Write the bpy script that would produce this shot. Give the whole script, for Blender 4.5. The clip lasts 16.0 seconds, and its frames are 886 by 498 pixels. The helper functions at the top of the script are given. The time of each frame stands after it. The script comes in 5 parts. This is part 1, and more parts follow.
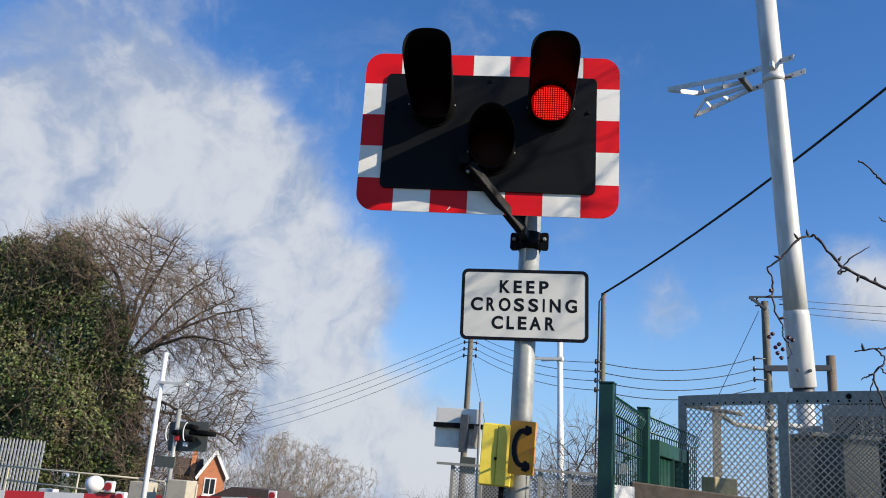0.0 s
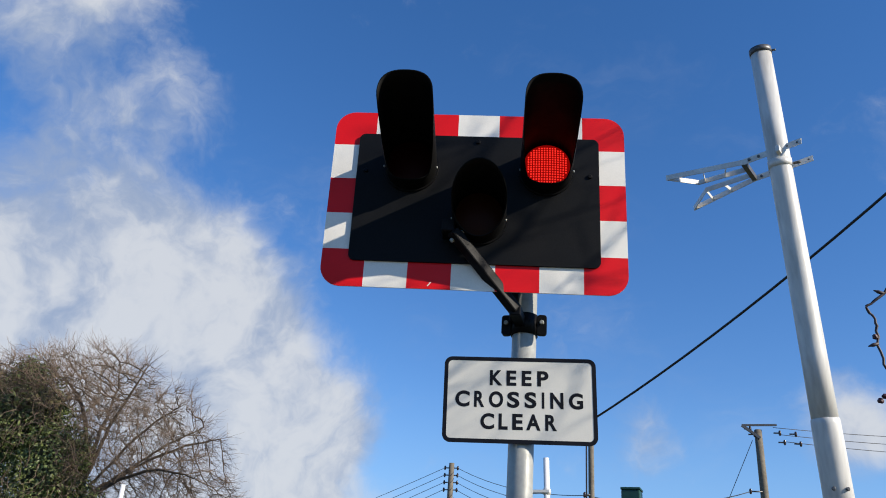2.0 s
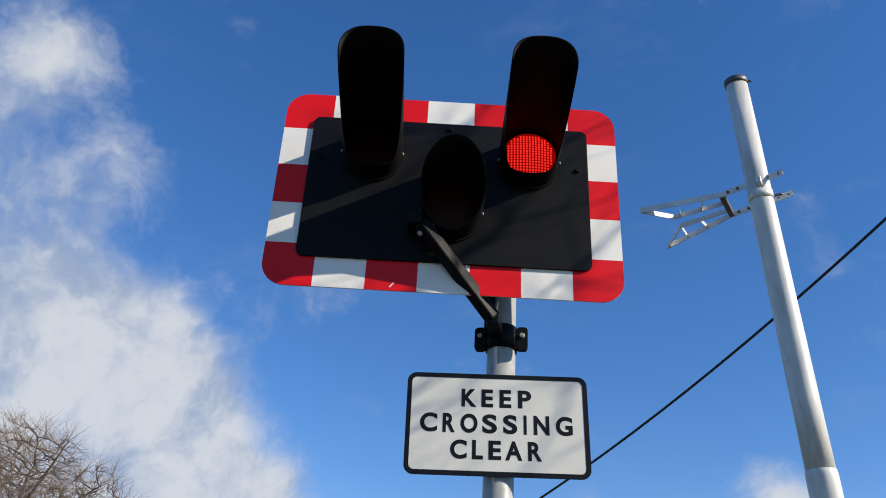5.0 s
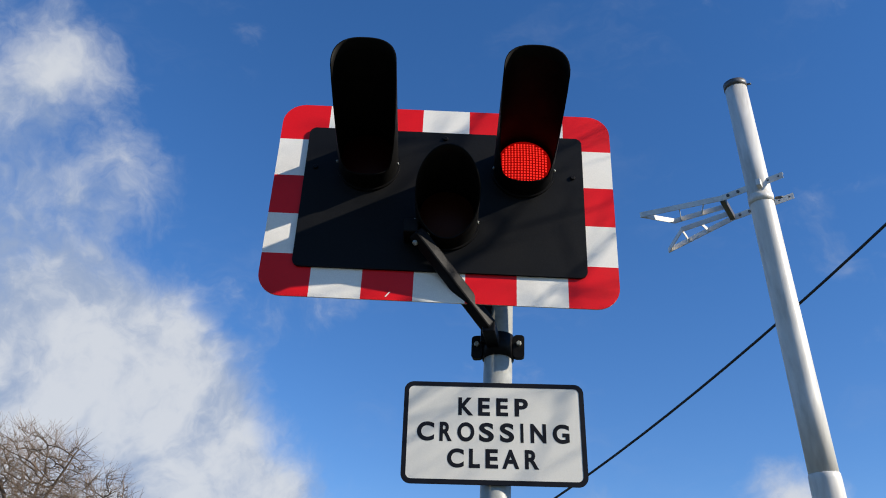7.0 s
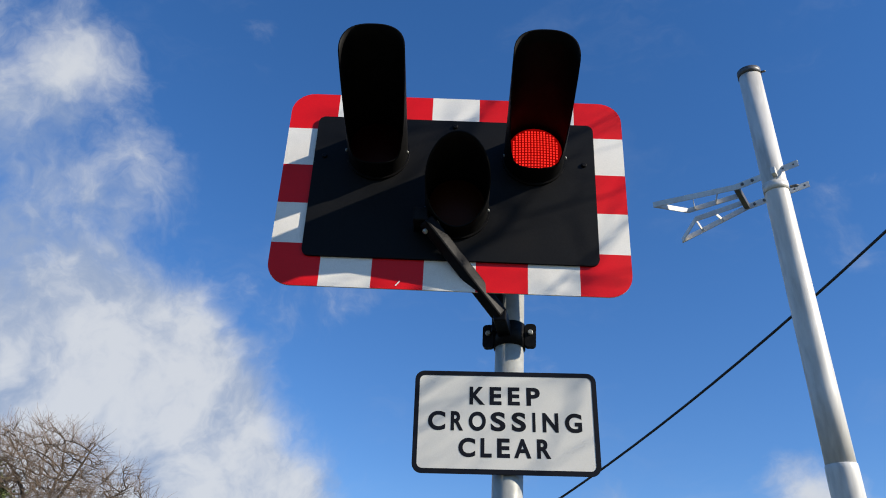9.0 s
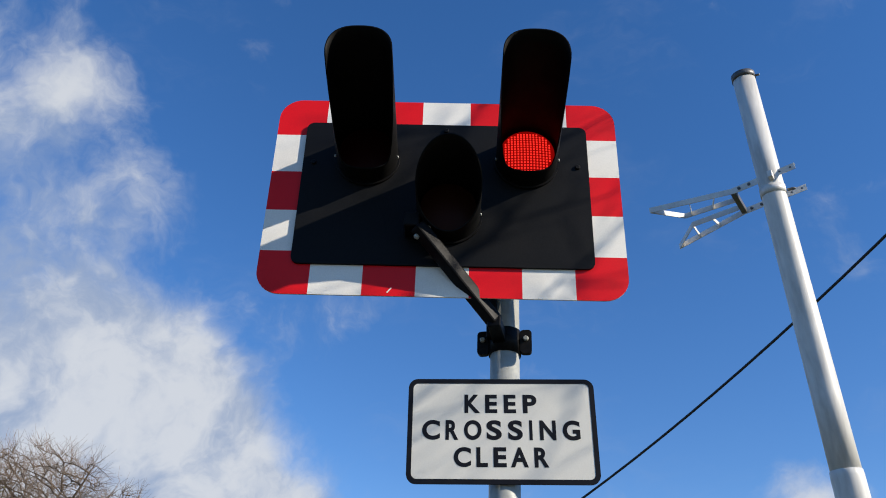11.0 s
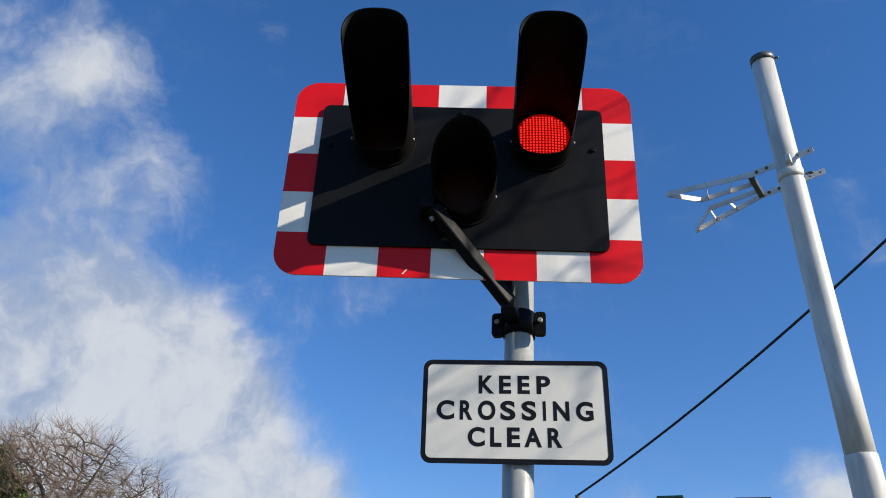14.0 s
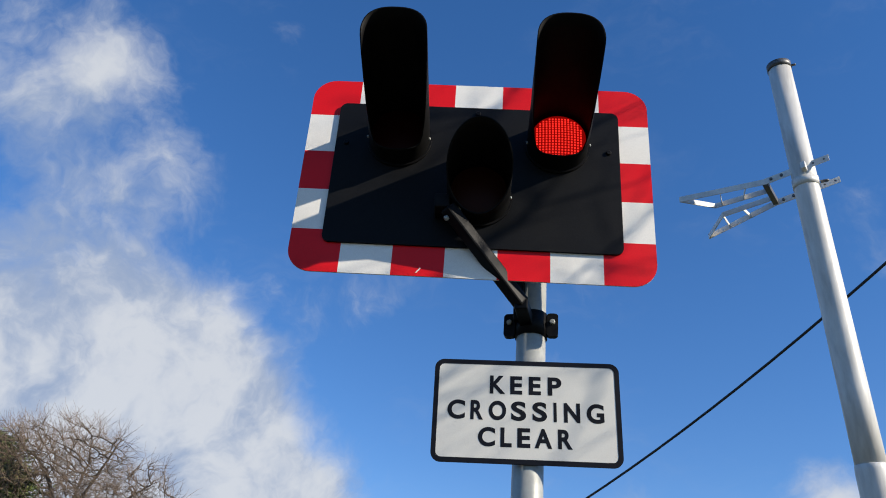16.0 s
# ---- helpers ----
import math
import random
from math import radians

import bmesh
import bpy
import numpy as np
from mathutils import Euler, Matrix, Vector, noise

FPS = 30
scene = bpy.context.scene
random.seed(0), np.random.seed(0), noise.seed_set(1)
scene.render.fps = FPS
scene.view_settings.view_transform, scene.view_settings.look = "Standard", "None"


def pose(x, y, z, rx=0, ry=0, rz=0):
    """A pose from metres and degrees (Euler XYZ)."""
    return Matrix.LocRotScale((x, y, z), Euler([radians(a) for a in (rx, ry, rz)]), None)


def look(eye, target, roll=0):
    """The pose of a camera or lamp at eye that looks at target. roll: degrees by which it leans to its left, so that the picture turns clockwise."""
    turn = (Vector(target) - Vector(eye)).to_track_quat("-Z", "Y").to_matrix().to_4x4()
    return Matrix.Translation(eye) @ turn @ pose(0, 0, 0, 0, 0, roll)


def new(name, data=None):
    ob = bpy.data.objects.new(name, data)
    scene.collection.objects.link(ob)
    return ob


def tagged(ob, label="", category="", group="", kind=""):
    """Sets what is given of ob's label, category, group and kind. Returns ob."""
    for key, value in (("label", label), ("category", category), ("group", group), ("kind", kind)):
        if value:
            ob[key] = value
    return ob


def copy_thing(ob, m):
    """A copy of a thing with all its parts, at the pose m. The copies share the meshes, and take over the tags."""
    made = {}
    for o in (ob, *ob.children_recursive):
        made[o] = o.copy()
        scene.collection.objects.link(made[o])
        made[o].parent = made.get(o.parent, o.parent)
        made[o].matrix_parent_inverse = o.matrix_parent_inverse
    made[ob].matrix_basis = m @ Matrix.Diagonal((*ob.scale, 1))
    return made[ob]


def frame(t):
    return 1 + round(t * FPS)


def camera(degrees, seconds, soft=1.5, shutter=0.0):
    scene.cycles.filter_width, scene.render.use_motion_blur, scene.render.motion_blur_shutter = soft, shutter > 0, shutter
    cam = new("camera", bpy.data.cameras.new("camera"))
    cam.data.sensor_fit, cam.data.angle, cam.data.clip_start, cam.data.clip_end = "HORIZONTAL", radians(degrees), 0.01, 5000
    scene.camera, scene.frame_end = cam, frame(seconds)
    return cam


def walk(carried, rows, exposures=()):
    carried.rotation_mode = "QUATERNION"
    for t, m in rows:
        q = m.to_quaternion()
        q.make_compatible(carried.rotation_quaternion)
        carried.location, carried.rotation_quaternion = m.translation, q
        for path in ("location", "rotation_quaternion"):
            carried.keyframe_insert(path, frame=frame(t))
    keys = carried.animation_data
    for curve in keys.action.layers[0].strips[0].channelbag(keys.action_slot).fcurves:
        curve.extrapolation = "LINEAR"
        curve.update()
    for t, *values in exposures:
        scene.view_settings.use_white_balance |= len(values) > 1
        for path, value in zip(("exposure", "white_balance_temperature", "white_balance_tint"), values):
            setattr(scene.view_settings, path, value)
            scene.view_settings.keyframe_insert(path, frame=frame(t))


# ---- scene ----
cam = camera(57.1, 16.0, soft=1.0)
PATH = [
    (0, (0.958, -4.175, 1.495), (0.473, -2.314, 2.044), 4.5),
    (0.5, (0.918, -4.026, 1.482), (0.505, -2.169, 2.101), 4.1),
    (1, (0.931, -3.817, 1.482), (0.519, -1.978, 2.152), 3.9),
    (1.5, (0.907, -3.666, 1.488), (0.471, -1.864, 2.24), 4.0),
    (2, (0.796, -3.47, 1.472), (0.362, -1.715, 2.326), 4.5),
    (2.5, (0.761, -3.35, 1.458), (0.362, -1.62, 2.38), 4.0),
    (3, (0.748, -3.189, 1.425), (0.372, -1.481, 2.396), 3.6),
    (3.5, (0.7, -3.064, 1.423), (0.333, -1.363, 2.408), 3.7),
    (4, (0.608, -2.932, 1.415), (0.286, -1.232, 2.418), 3.5),
    (4.5, (0.567, -2.865, 1.408), (0.272, -1.167, 2.423), 3.8),
    (5, (0.578, -2.841, 1.411), (0.288, -1.157, 2.45), 3.9),
    (7.5, (0.636, -2.857, 1.427), (0.313, -1.184, 2.473), 3.3),
    (8, (0.642, -2.86, 1.424), (0.288, -1.184, 2.455), 3.6),
    (10.5, (0.614, -2.732, 1.416), (0.306, -1.061, 2.471), 3.9),
    (11, (0.644, -2.738, 1.421), (0.309, -1.079, 2.487), 2.8),
    (11.5, (0.648, -2.749, 1.421), (0.283, -1.097, 2.487), 1.9),
    (12, (0.636, -2.75, 1.416), (0.243, -1.098, 2.474), 3.0),
    (12.5, (0.625, -2.754, 1.403), (0.223, -1.104, 2.459), 4.4),
    (13, (0.639, -2.749, 1.4), (0.249, -1.086, 2.44), 4.5),
    (13.5, (0.647, -2.752, 1.405), (0.274, -1.082, 2.441), 3.8),
    (14, (0.651, -2.75, 1.403), (0.275, -1.078, 2.434), 3.7),
    (14.5, (0.651, -2.753, 1.404), (0.263, -1.082, 2.432), 3.6),
    (15, (0.647, -2.753, 1.407), (0.253, -1.083, 2.435), 3.9),
    (15.5, (0.64, -2.755, 1.404), (0.235, -1.088, 2.432), 4.7),
    (16, (0.636, -2.753, 1.39), (0.237, -1.088, 2.424), 5.3),
]
walk(cam, [(t, look(eye, target, roll)) for t, eye, target, roll in PATH])

# ---- world, sun, exposure ----
SUN_AZ, SUN_EL = 75.0, 26.5        # degrees to the right of straight behind the signal's face, and above the ground
sun_dir = Vector((math.sin(radians(SUN_AZ)) * math.cos(radians(SUN_EL)), -math.cos(radians(SUN_AZ)) * math.cos(radians(SUN_EL)), math.sin(radians(SUN_EL))))
sun_data = bpy.data.lights.new("sun", "SUN")
sun_data.energy, sun_data.angle, sun_data.color = 5.0, radians(0.53), (1.0, 0.90, 0.76)
sun_ob = new("sun", sun_data)
sun_ob.matrix_world = look(sun_dir * 40, (0, 0, 0))
scene.view_settings.exposure = 0.42


class Nodes:
    """Small wrapper for node trees."""

    def __init__(self, tree):
        self.t = tree
        self.n, self.l = tree.nodes, tree.links

    def add(self, kind, ins=None, **props):
        node = self.n.new(kind)
        for k, v in props.items():
            setattr(node, k, v)
        for k, v in (ins or {}).items():
            self.put(node.inputs[k], v)
        return node

    def put(self, socket, v):
        if isinstance(v, bpy.types.NodeSocket):
            self.l.new(v, socket)
        else:
            socket.default_value = v

    def math(self, op, a, b=0.0, c=0.0, clamp=False):
        node = self.add("ShaderNodeMath", {0: a, 1: b, 2: c}, operation=op)
        node.use_clamp = clamp
        return node.outputs[0]

    def mix(self, f, a, b, blend="MIX"):
        node = self.add("ShaderNodeMix", None, data_type="RGBA", blend_type=blend)
        self.put(node.inputs[0], f), self.put(node.inputs[6], a), self.put(node.inputs[7], b)
        return node.outputs[2]

    def span(self, v, a, b, c=0.0, d=1.0, smooth=False):
        node = self.add("ShaderNodeMapRange", {0: v, 1: a, 2: b, 3: c, 4: d})
        node.interpolation_type = "SMOOTHSTEP" if smooth else "LINEAR"
        return node.outputs[0]

    def noise(self, vec, scale, detail=4.0, rough=0.55, warp=0.0):
        return self.add("ShaderNodeTexNoise", {"Vector": vec, "Scale": scale, "Detail": detail, "Roughness": rough, "Distortion": warp}).outputs[0]


# cumulus banks: direction and angular size of each, weight
CLOUDS = [
    (-0.649, 0.689, 0.323, 0.24, 0.62),
    (-0.515, 0.750, 0.416, 0.12, 0.50),
    (-0.454, 0.821, 0.346, 0.15, 0.62),
    (-0.389, 0.886, 0.254, 0.15, 0.62),
    (-0.539, 0.807, 0.243, 0.24, 0.60),
    (-0.356, 0.913, 0.198, 0.10, 0.45),
    (-0.396, 0.910, 0.120, 0.16, 0.60),
    (-0.296, 0.954, 0.049, 0.14, 0.55),
    (-0.460, 0.887, 0.035, 0.19, 0.50),
    (-0.585, 0.801, 0.127, 0.24, 0.50),
    (-0.577, 0.520, 0.630, 0.15, 0.27),
    (-0.597, 0.579, 0.556, 0.12, 0.24),
    (-0.514, 0.608, 0.605, 0.10, 0.20),
    (-0.568, 0.671, 0.476, 0.15, 0.30),
    (-0.485, 0.694, 0.532, 0.10, 0.26),
    (-0.320, 0.834, 0.450, 0.13, 0.12),
    (0.231, 0.945, 0.232, 0.10, 0.62),
    (0.030, 0.980, 0.198, 0.09, 0.34),
    (-0.221, 0.975, 0.003, 0.12, 0.50),
]
world = bpy.data.worlds.new("sky")
scene.world = world
world.use_nodes = True
w = Nodes(world.node_tree)
w.n.clear()
direction = w.add("ShaderNodeTexCoord").outputs["Generated"]
sky = w.add("ShaderNodeTexSky", None, sky_type="NISHITA", sun_disc=False, sun_elevation=radians(SUN_EL), sun_rotation=radians(180 - SUN_AZ),
            air_density=1.0, dust_density=0.0, ozone_density=3.0)
deep = w.add("ShaderNodeHueSaturation", {"Saturation": 1.24, "Value": 1.56, "Color": w.mix(1.0, sky.outputs[0], (1.06, 1.0, 1.09, 1), "MULTIPLY")}).outputs[0]
height = w.add("ShaderNodeSeparateXYZ", {0: direction}).outputs["Z"]
deep = w.mix(w.span(height, 0.0, 0.30, 0.75, 0.0, smooth=True), deep, (2.0, 4.3, 7.9, 1))
swirl = w.add("ShaderNodeTexNoise", {"Vector": direction, "Scale": 6.0, "Detail": 4.0, "Roughness": 0.6}).outputs["Color"]
warped = w.add("ShaderNodeVectorMath", {0: direction, 1: w.add("ShaderNodeVectorMath", {0: swirl, "Scale": 0.12}, operation="SCALE").outputs[0]}, operation="ADD").outputs[0]
rough = w.math("ADD", w.math("MULTIPLY", w.noise(warped, 3.6, 9.0, 0.6, 0.2), 1.35), w.math("MULTIPLY", w.noise(warped, 13.0, 7.0, 0.6), 0.55))
density = w.math("SUBTRACT", rough, 0.95)
for cx, cy, cz, size, weight in CLOUDS:
    gap = w.add("ShaderNodeVectorMath", {0: direction, 1: (cx, cy, cz)}, operation="DISTANCE").outputs["Value"]
    density = w.math("ADD", density, w.span(gap, 0.0, size, weight, 0.0, smooth=True))
density = w.math("ADD", density, w.span(height, 0.0, 0.15, 0.12, 0.0))
cover = w.span(density, 0.12, 0.62, smooth=True)
# thin high veil, drawn out along one direction
drawn = w.add("ShaderNodeMapping", {"Vector": warped, "Rotation": (0.3, 0.5, 0.2), "Scale": (2.2, 2.2, 7.0)}).outputs[0]
veil = w.math("MULTIPLY", w.span(w.noise(drawn, 1.6, 7.0, 0.62), 0.52, 0.82, smooth=True), 0.14)
thick = w.span(density, 0.2, 0.9)
billow = w.math("ADD", w.math("MULTIPLY", w.noise(warped, 6.5, 8.0, 0.6, 0.4), 0.7), w.math("MULTIPLY", w.noise(warped, 17.0, 6.0, 0.6), 0.3))
shade = w.span(w.math("ADD", billow, w.math("MULTIPLY", thick, 0.08)), 0.42, 0.62, smooth=True)
lit = w.mix(shade, (3.3, 4.1, 5.7, 1), (6.5, 6.8, 7.3, 1))
colour = w.mix(w.math("MAXIMUM", w.math("MULTIPLY", cover, 0.95), veil), deep, lit)
w.add("ShaderNodeOutputWorld", {"Surface": w.add("ShaderNodeBackground", {"Color": colour, "Strength": 0.076}).outputs[0]})


# ---- materials ----
def material(name, colour, rough=0.5, metal=0.0, vary=0.15, scale=6.0, grain=60.0, bump=0.05, second=None, amount=0.4, per_object=0.0, per_island=0.0, spec=0.5, along=1.0):
    """A plain surface with wear at two scales: broad blotches towards a second colour, and fine grain with relief."""
    m = bpy.data.materials.new(name)
    m.use_nodes = True
    k = Nodes(m.node_tree)
    shader = k.n["Principled BSDF"]
    place = k.add("ShaderNodeTexCoord").outputs["Object"]
    if along != 1.0:
        place = k.add("ShaderNodeMapping", {"Vector": place, "Scale": (1, 1, along)}).outputs[0]
    broad, fine = k.noise(place, scale, 5.0, 0.6), k.noise(place, grain, 4.0, 0.6)
    base = (*colour, 1)
    other = (*(second or [c * 0.55 for c in colour]), 1)
    col = k.mix(k.math("MULTIPLY", k.span(broad, 0.45, 0.72, smooth=True), amount), base, other)
    value = k.math("ADD", k.span(fine, 0.3, 0.7, 1 - vary, 1 + vary), 0.0)
    if per_object:
        value = k.math("MULTIPLY", value, k.span(k.add("ShaderNodeObjectInfo").outputs["Random"], 0, 1, 1 - per_object, 1 + per_object))
    if per_island:
        value = k.math("MULTIPLY", value, k.span(k.add("ShaderNodeNewGeometry").outputs["Random Per Island"], 0, 1, 1 - per_island, 1 + per_island))
    col = k.add("ShaderNodeHueSaturation", {"Value": value, "Color": col}).outputs[0]
    k.put(shader.inputs["Base Color"], col)
    k.put(shader.inputs["Roughness"], k.span(broad, 0.3, 0.7, max(rough - 0.08, 0.02), min(rough + 0.1, 1)))
    shader.inputs["Metallic"].default_value = metal
    shader.inputs["Specular IOR Level"].default_value = spec
    if bump:
        k.put(shader.inputs["Normal"], k.add("ShaderNodeBump", {"Strength": bump, "Distance": 0.01, "Height": fine}).outputs[0])
    return m


RED = material("red reflective sheeting", (0.72, 0.008, 0.012), 0.4, spec=0.2, vary=0.05, amount=0.2, bump=0.02, grain=200, scale=5)
WHITE = material("white reflective sheeting", (0.84, 0.81, 0.73), 0.45, spec=0.25, vary=0.05, amount=0.22, bump=0.02, grain=200, scale=4)
BLACK_PANEL = material("matt black panel", (0.0055, 0.006, 0.007), 0.6, spec=0.12, vary=0.2, amount=0.3, bump=0.04, grain=120, scale=4, second=(0.011, 0.011, 0.012))
BLACK = material("black painted steel", (0.0035, 0.0035, 0.004), 0.5, spec=0.12, vary=0.25, bump=0.06, grain=90, second=(0.014, 0.013, 0.012))
HOOD = material("black moulded plastic", (0.004, 0.004, 0.004), 0.6, spec=0.10, vary=0.2, bump=0.03, grain=150, scale=9)
GALV = material("galvanised steel", (0.33, 0.335, 0.30), 0.45, metal=0.1, vary=0.12, amount=0.5, second=(0.30, 0.31, 0.31), grain=35, scale=9, bump=0.05)
POLE_WHITE = material("weathered pale grey pole", (0.60, 0.59, 0.55), 0.45, vary=0.12, amount=0.75, second=(0.36, 0.35, 0.32), grain=26, scale=9, bump=0.06, along=0.16)
ALU = material("mill finish aluminium", (0.68, 0.66, 0.61), 0.42, metal=0.1, vary=0.1, grain=60)
STEEL_DARK = material("dull dark steel", (0.12, 0.12, 0.12), 0.5, metal=0.6, vary=0.2)
LETTER = material("black lettering", (0.008, 0.009, 0.013), 0.55, vary=0.1, bump=0.0, spec=0.1)
SIGN_FACE = material("white retroreflective face", (0.64, 0.625, 0.56), 0.45, spec=0.25, vary=0.04, amount=0.3, grain=240, scale=3, second=(0.56, 0.55, 0.50), bump=0.03)
YELLOW = material("yellow enamel", (0.85, 0.66, 0.07), 0.4, vary=0.06, amount=0.25, bump=0.03)
ORANGE = material("orange yellow enamel", (0.78, 0.30, 0.01), 0.4, vary=0.06, amount=0.25, bump=0.03)
GREEN = material("dark green powder coat", (0.008, 0.052, 0.032), 0.4, vary=0.12, amount=0.35, second=(0.02, 0.06, 0.04), bump=0.04)
MESH_STEEL = material("dull galvanised mesh", (0.32, 0.30, 0.255), 0.6, spec=0.3, vary=0.2, amount=0.4, grain=50)
TIMBER = material("weathered timber", (0.16, 0.12, 0.08), 0.75, vary=0.25, scale=3, grain=25, bump=0.2, second=(0.09, 0.07, 0.05))
TIMBER_PALE = material("pale sawn timber", (0.42, 0.33, 0.17), 0.7, vary=0.15, scale=3, grain=25, bump=0.15)
POLE_WOOD = material("creosoted pole wood", (0.15, 0.13, 0.095), 0.8, vary=0.25, scale=2, grain=18, bump=0.2, second=(0.10, 0.075, 0.055))
CABLE = material("black cable sheath", (0.012, 0.012, 0.014), 0.55, vary=0.1, bump=0.0)
CERAMIC = material("brown glazed insulator", (0.035, 0.02, 0.015), 0.25, vary=0.1)
BARK = material("grey brown bark", (0.085, 0.062, 0.042), 0.85, vary=0.3, scale=2, grain=12, bump=0.2, second=(0.07, 0.06, 0.045), per_island=0.3)
TWIG = material("dry brown twig", (0.135, 0.095, 0.066), 0.85, vary=0.2, scale=0.7, grain=8, bump=0.0, second=(0.10, 0.08, 0.06), per_island=0.35)
# paler copy of the near twig, with distance haze mixed into its colour
HAZE_TWIG = material("grey brown twig paled for haze", (0.23, 0.185, 0.14), 0.9, vary=0.2, scale=0.5, grain=5, bump=0.0, per_island=0.25)
THORN = material("dark bramble stem", (0.035, 0.022, 0.022), 0.6, vary=0.25, bump=0.05)
BERRY = material("dark dried berry", (0.05, 0.012, 0.016), 0.4, vary=0.25, bump=0.05)
IVY = material("ivy leaf", (0.095, 0.125, 0.032), 0.5, vary=0.2, scale=0.45, grain=5, bump=0.0, second=(0.17, 0.125, 0.065), amount=1.0, per_island=0.42)
# dark brown that stands in for the shade between the ivy leaves
IVY_SHADE = material("shade inside the ivy", (0.05, 0.045, 0.02), 0.9, vary=0.3, scale=1.5, grain=8, bump=0.0)
BRICK = material("orange red brickwork", (0.50, 0.19, 0.085), 0.8, vary=0.15, scale=3, grain=30, bump=0.1, per_object=0.14)
MORTAR = material("pale mortar", (0.30, 0.22, 0.17), 0.9, vary=0.1)
PAINT = material("white gloss paint", (0.78, 0.77, 0.74), 0.4, vary=0.05, amount=0.15, bump=0.02)
ROOF = material("dark brown roof tile", (0.085, 0.06, 0.05), 0.8, vary=0.2, scale=3, grain=20, bump=0.15, per_object=0.2)
GLASS = material("dark window glass", (0.02, 0.025, 0.03), 0.06, vary=0.0, amount=0.0, bump=0.0)
GREY_BACK = material("grey sign back", (0.80, 0.75, 0.66), 0.5, metal=0.0, vary=0.06, scale=3, bump=0.02)
CABINET = material("grey green equipment paint", (0.085, 0.09, 0.075), 0.5, vary=0.1, amount=0.4, bump=0.05)
RED_PAINT = material("dull red paint", (0.42, 0.02, 0.025), 0.45, vary=0.1, amount=0.3)
GREY_PAINT = material("greyed white paint", (0.50, 0.50, 0.50), 0.5, vary=0.1, amount=0.3)
CREAM = material("weathered cream paint", (0.46, 0.41, 0.31), 0.6, vary=0.12, amount=0.4)
GROUND = material("rough grass and soil", (0.075, 0.085, 0.03), 0.95, vary=0.3, scale=0.15, grain=3, bump=0.3, second=(0.10, 0.085, 0.055), amount=0.9)
ASPHALT = material("worn asphalt", (0.055, 0.055, 0.056), 0.9, vary=0.2, scale=0.5, grain=60, bump=0.15)


def lamp_material(name, glow, strength, rim):
    """A faceted signal lens, lit or dark."""
    m = bpy.data.materials.new(name)
    m.use_nodes = True
    k = Nodes(m.node_tree)
    s = k.n["Principled BSDF"]
    s.inputs["Base Color"].default_value = (*rim, 1)
    s.inputs["Roughness"].default_value = 0.4
    s.inputs["Specular IOR Level"].default_value = 0.06
    s.inputs["Emission Color"].default_value = (*glow, 1)
    s.inputs["Emission Strength"].default_value = strength
    return m


LENS_LIT = lamp_material("lit red lens", (1.0, 0.006, 0.004), 0.15, (0.25, 0.004, 0.004))
LENS_BEAD = lamp_material("lit light point", (1.0, 0.030, 0.020), 0.95, (0.4, 0.02, 0.02))
LENS_RED = lamp_material("dark red lens", (0.0, 0.0, 0.0), 0.0, (0.02, 0.002, 0.002))
LENS_AMBER = lamp_material("dark amber lens", (0.0, 0.0, 0.0), 0.0, (0.025, 0.006, 0.002))


# ---- building helpers ----
PLACE = {}


# what stands beyond the crossing was laid out on its own line, turned a little against the near side
BEYOND = Matrix.Translation((0.96, -4.17, 0.03)) @ Matrix.Rotation(radians(-0.27), 4, "Z") @ Matrix.Translation((-0.96, 4.17, 0))


def thing(name, base, label, category, group="", kind="", turn=None):
    """A top-level Empty at its base."""
    ob = new(name)
    m = Matrix.Translation(base) if turn is None else Matrix.Translation(base) @ turn
    ob.matrix_world = BEYOND @ m if base[1] > 5 else m
    ob.empty_display_size = 0.2
    PLACE[ob.name] = m
    return tagged(ob, label, category, group, kind)


def part(name, bm, mat, parent, label="", local=False, smooth=False, kind=""):
    """Links a bmesh, given in world metres (or in the thing's own, if local), as one mesh under a thing or part."""
    m = PLACE[parent.name]
    if not local:
        bm.transform(m.inverted())
    me = bpy.data.meshes.new(name)
    if smooth:
        for f in bm.faces:
            f.smooth = True
    bm.to_mesh(me), bm.free()
    me.materials.append(mat)
    ob = new(name, me)
    ob.parent = parent
    PLACE[ob.name] = m
    if label or kind:
        tagged(ob, label, kind=kind)
    return ob


def raw(name, verts, faces, mat, parent, label="", kind="", smooth=False):
    """A large mesh from generated vertices, in world metres, under a thing."""
    base = PLACE[parent.name].inverted()
    me = bpy.data.meshes.new(name)
    v = np.asarray(verts, float) + np.array(base.translation)
    me.from_pydata(v.tolist(), [], faces)
    me.update()
    me.materials.append(mat)
    if smooth:
        me.polygons.foreach_set("use_smooth", [True] * len(me.polygons))
    ob = new(name, me)
    ob.parent = parent
    PLACE[ob.name] = PLACE[parent.name]
    if label or kind:
        tagged(ob, label, kind=kind)
    return ob


def box(bm, c, size, turn=None, bevel=0.0):
    m = Matrix.Translation(c) @ (turn or Matrix()) @ Matrix.Diagonal((*size, 1))
    made = bmesh.ops.create_cube(bm, size=1, matrix=m)["verts"]
    if bevel:
        edges = list({e for v in made for e in v.link_edges})
        bmesh.ops.bevel(bm, geom=edges, offset=bevel, segments=2, affect="EDGES", profile=0.5)
    return bm


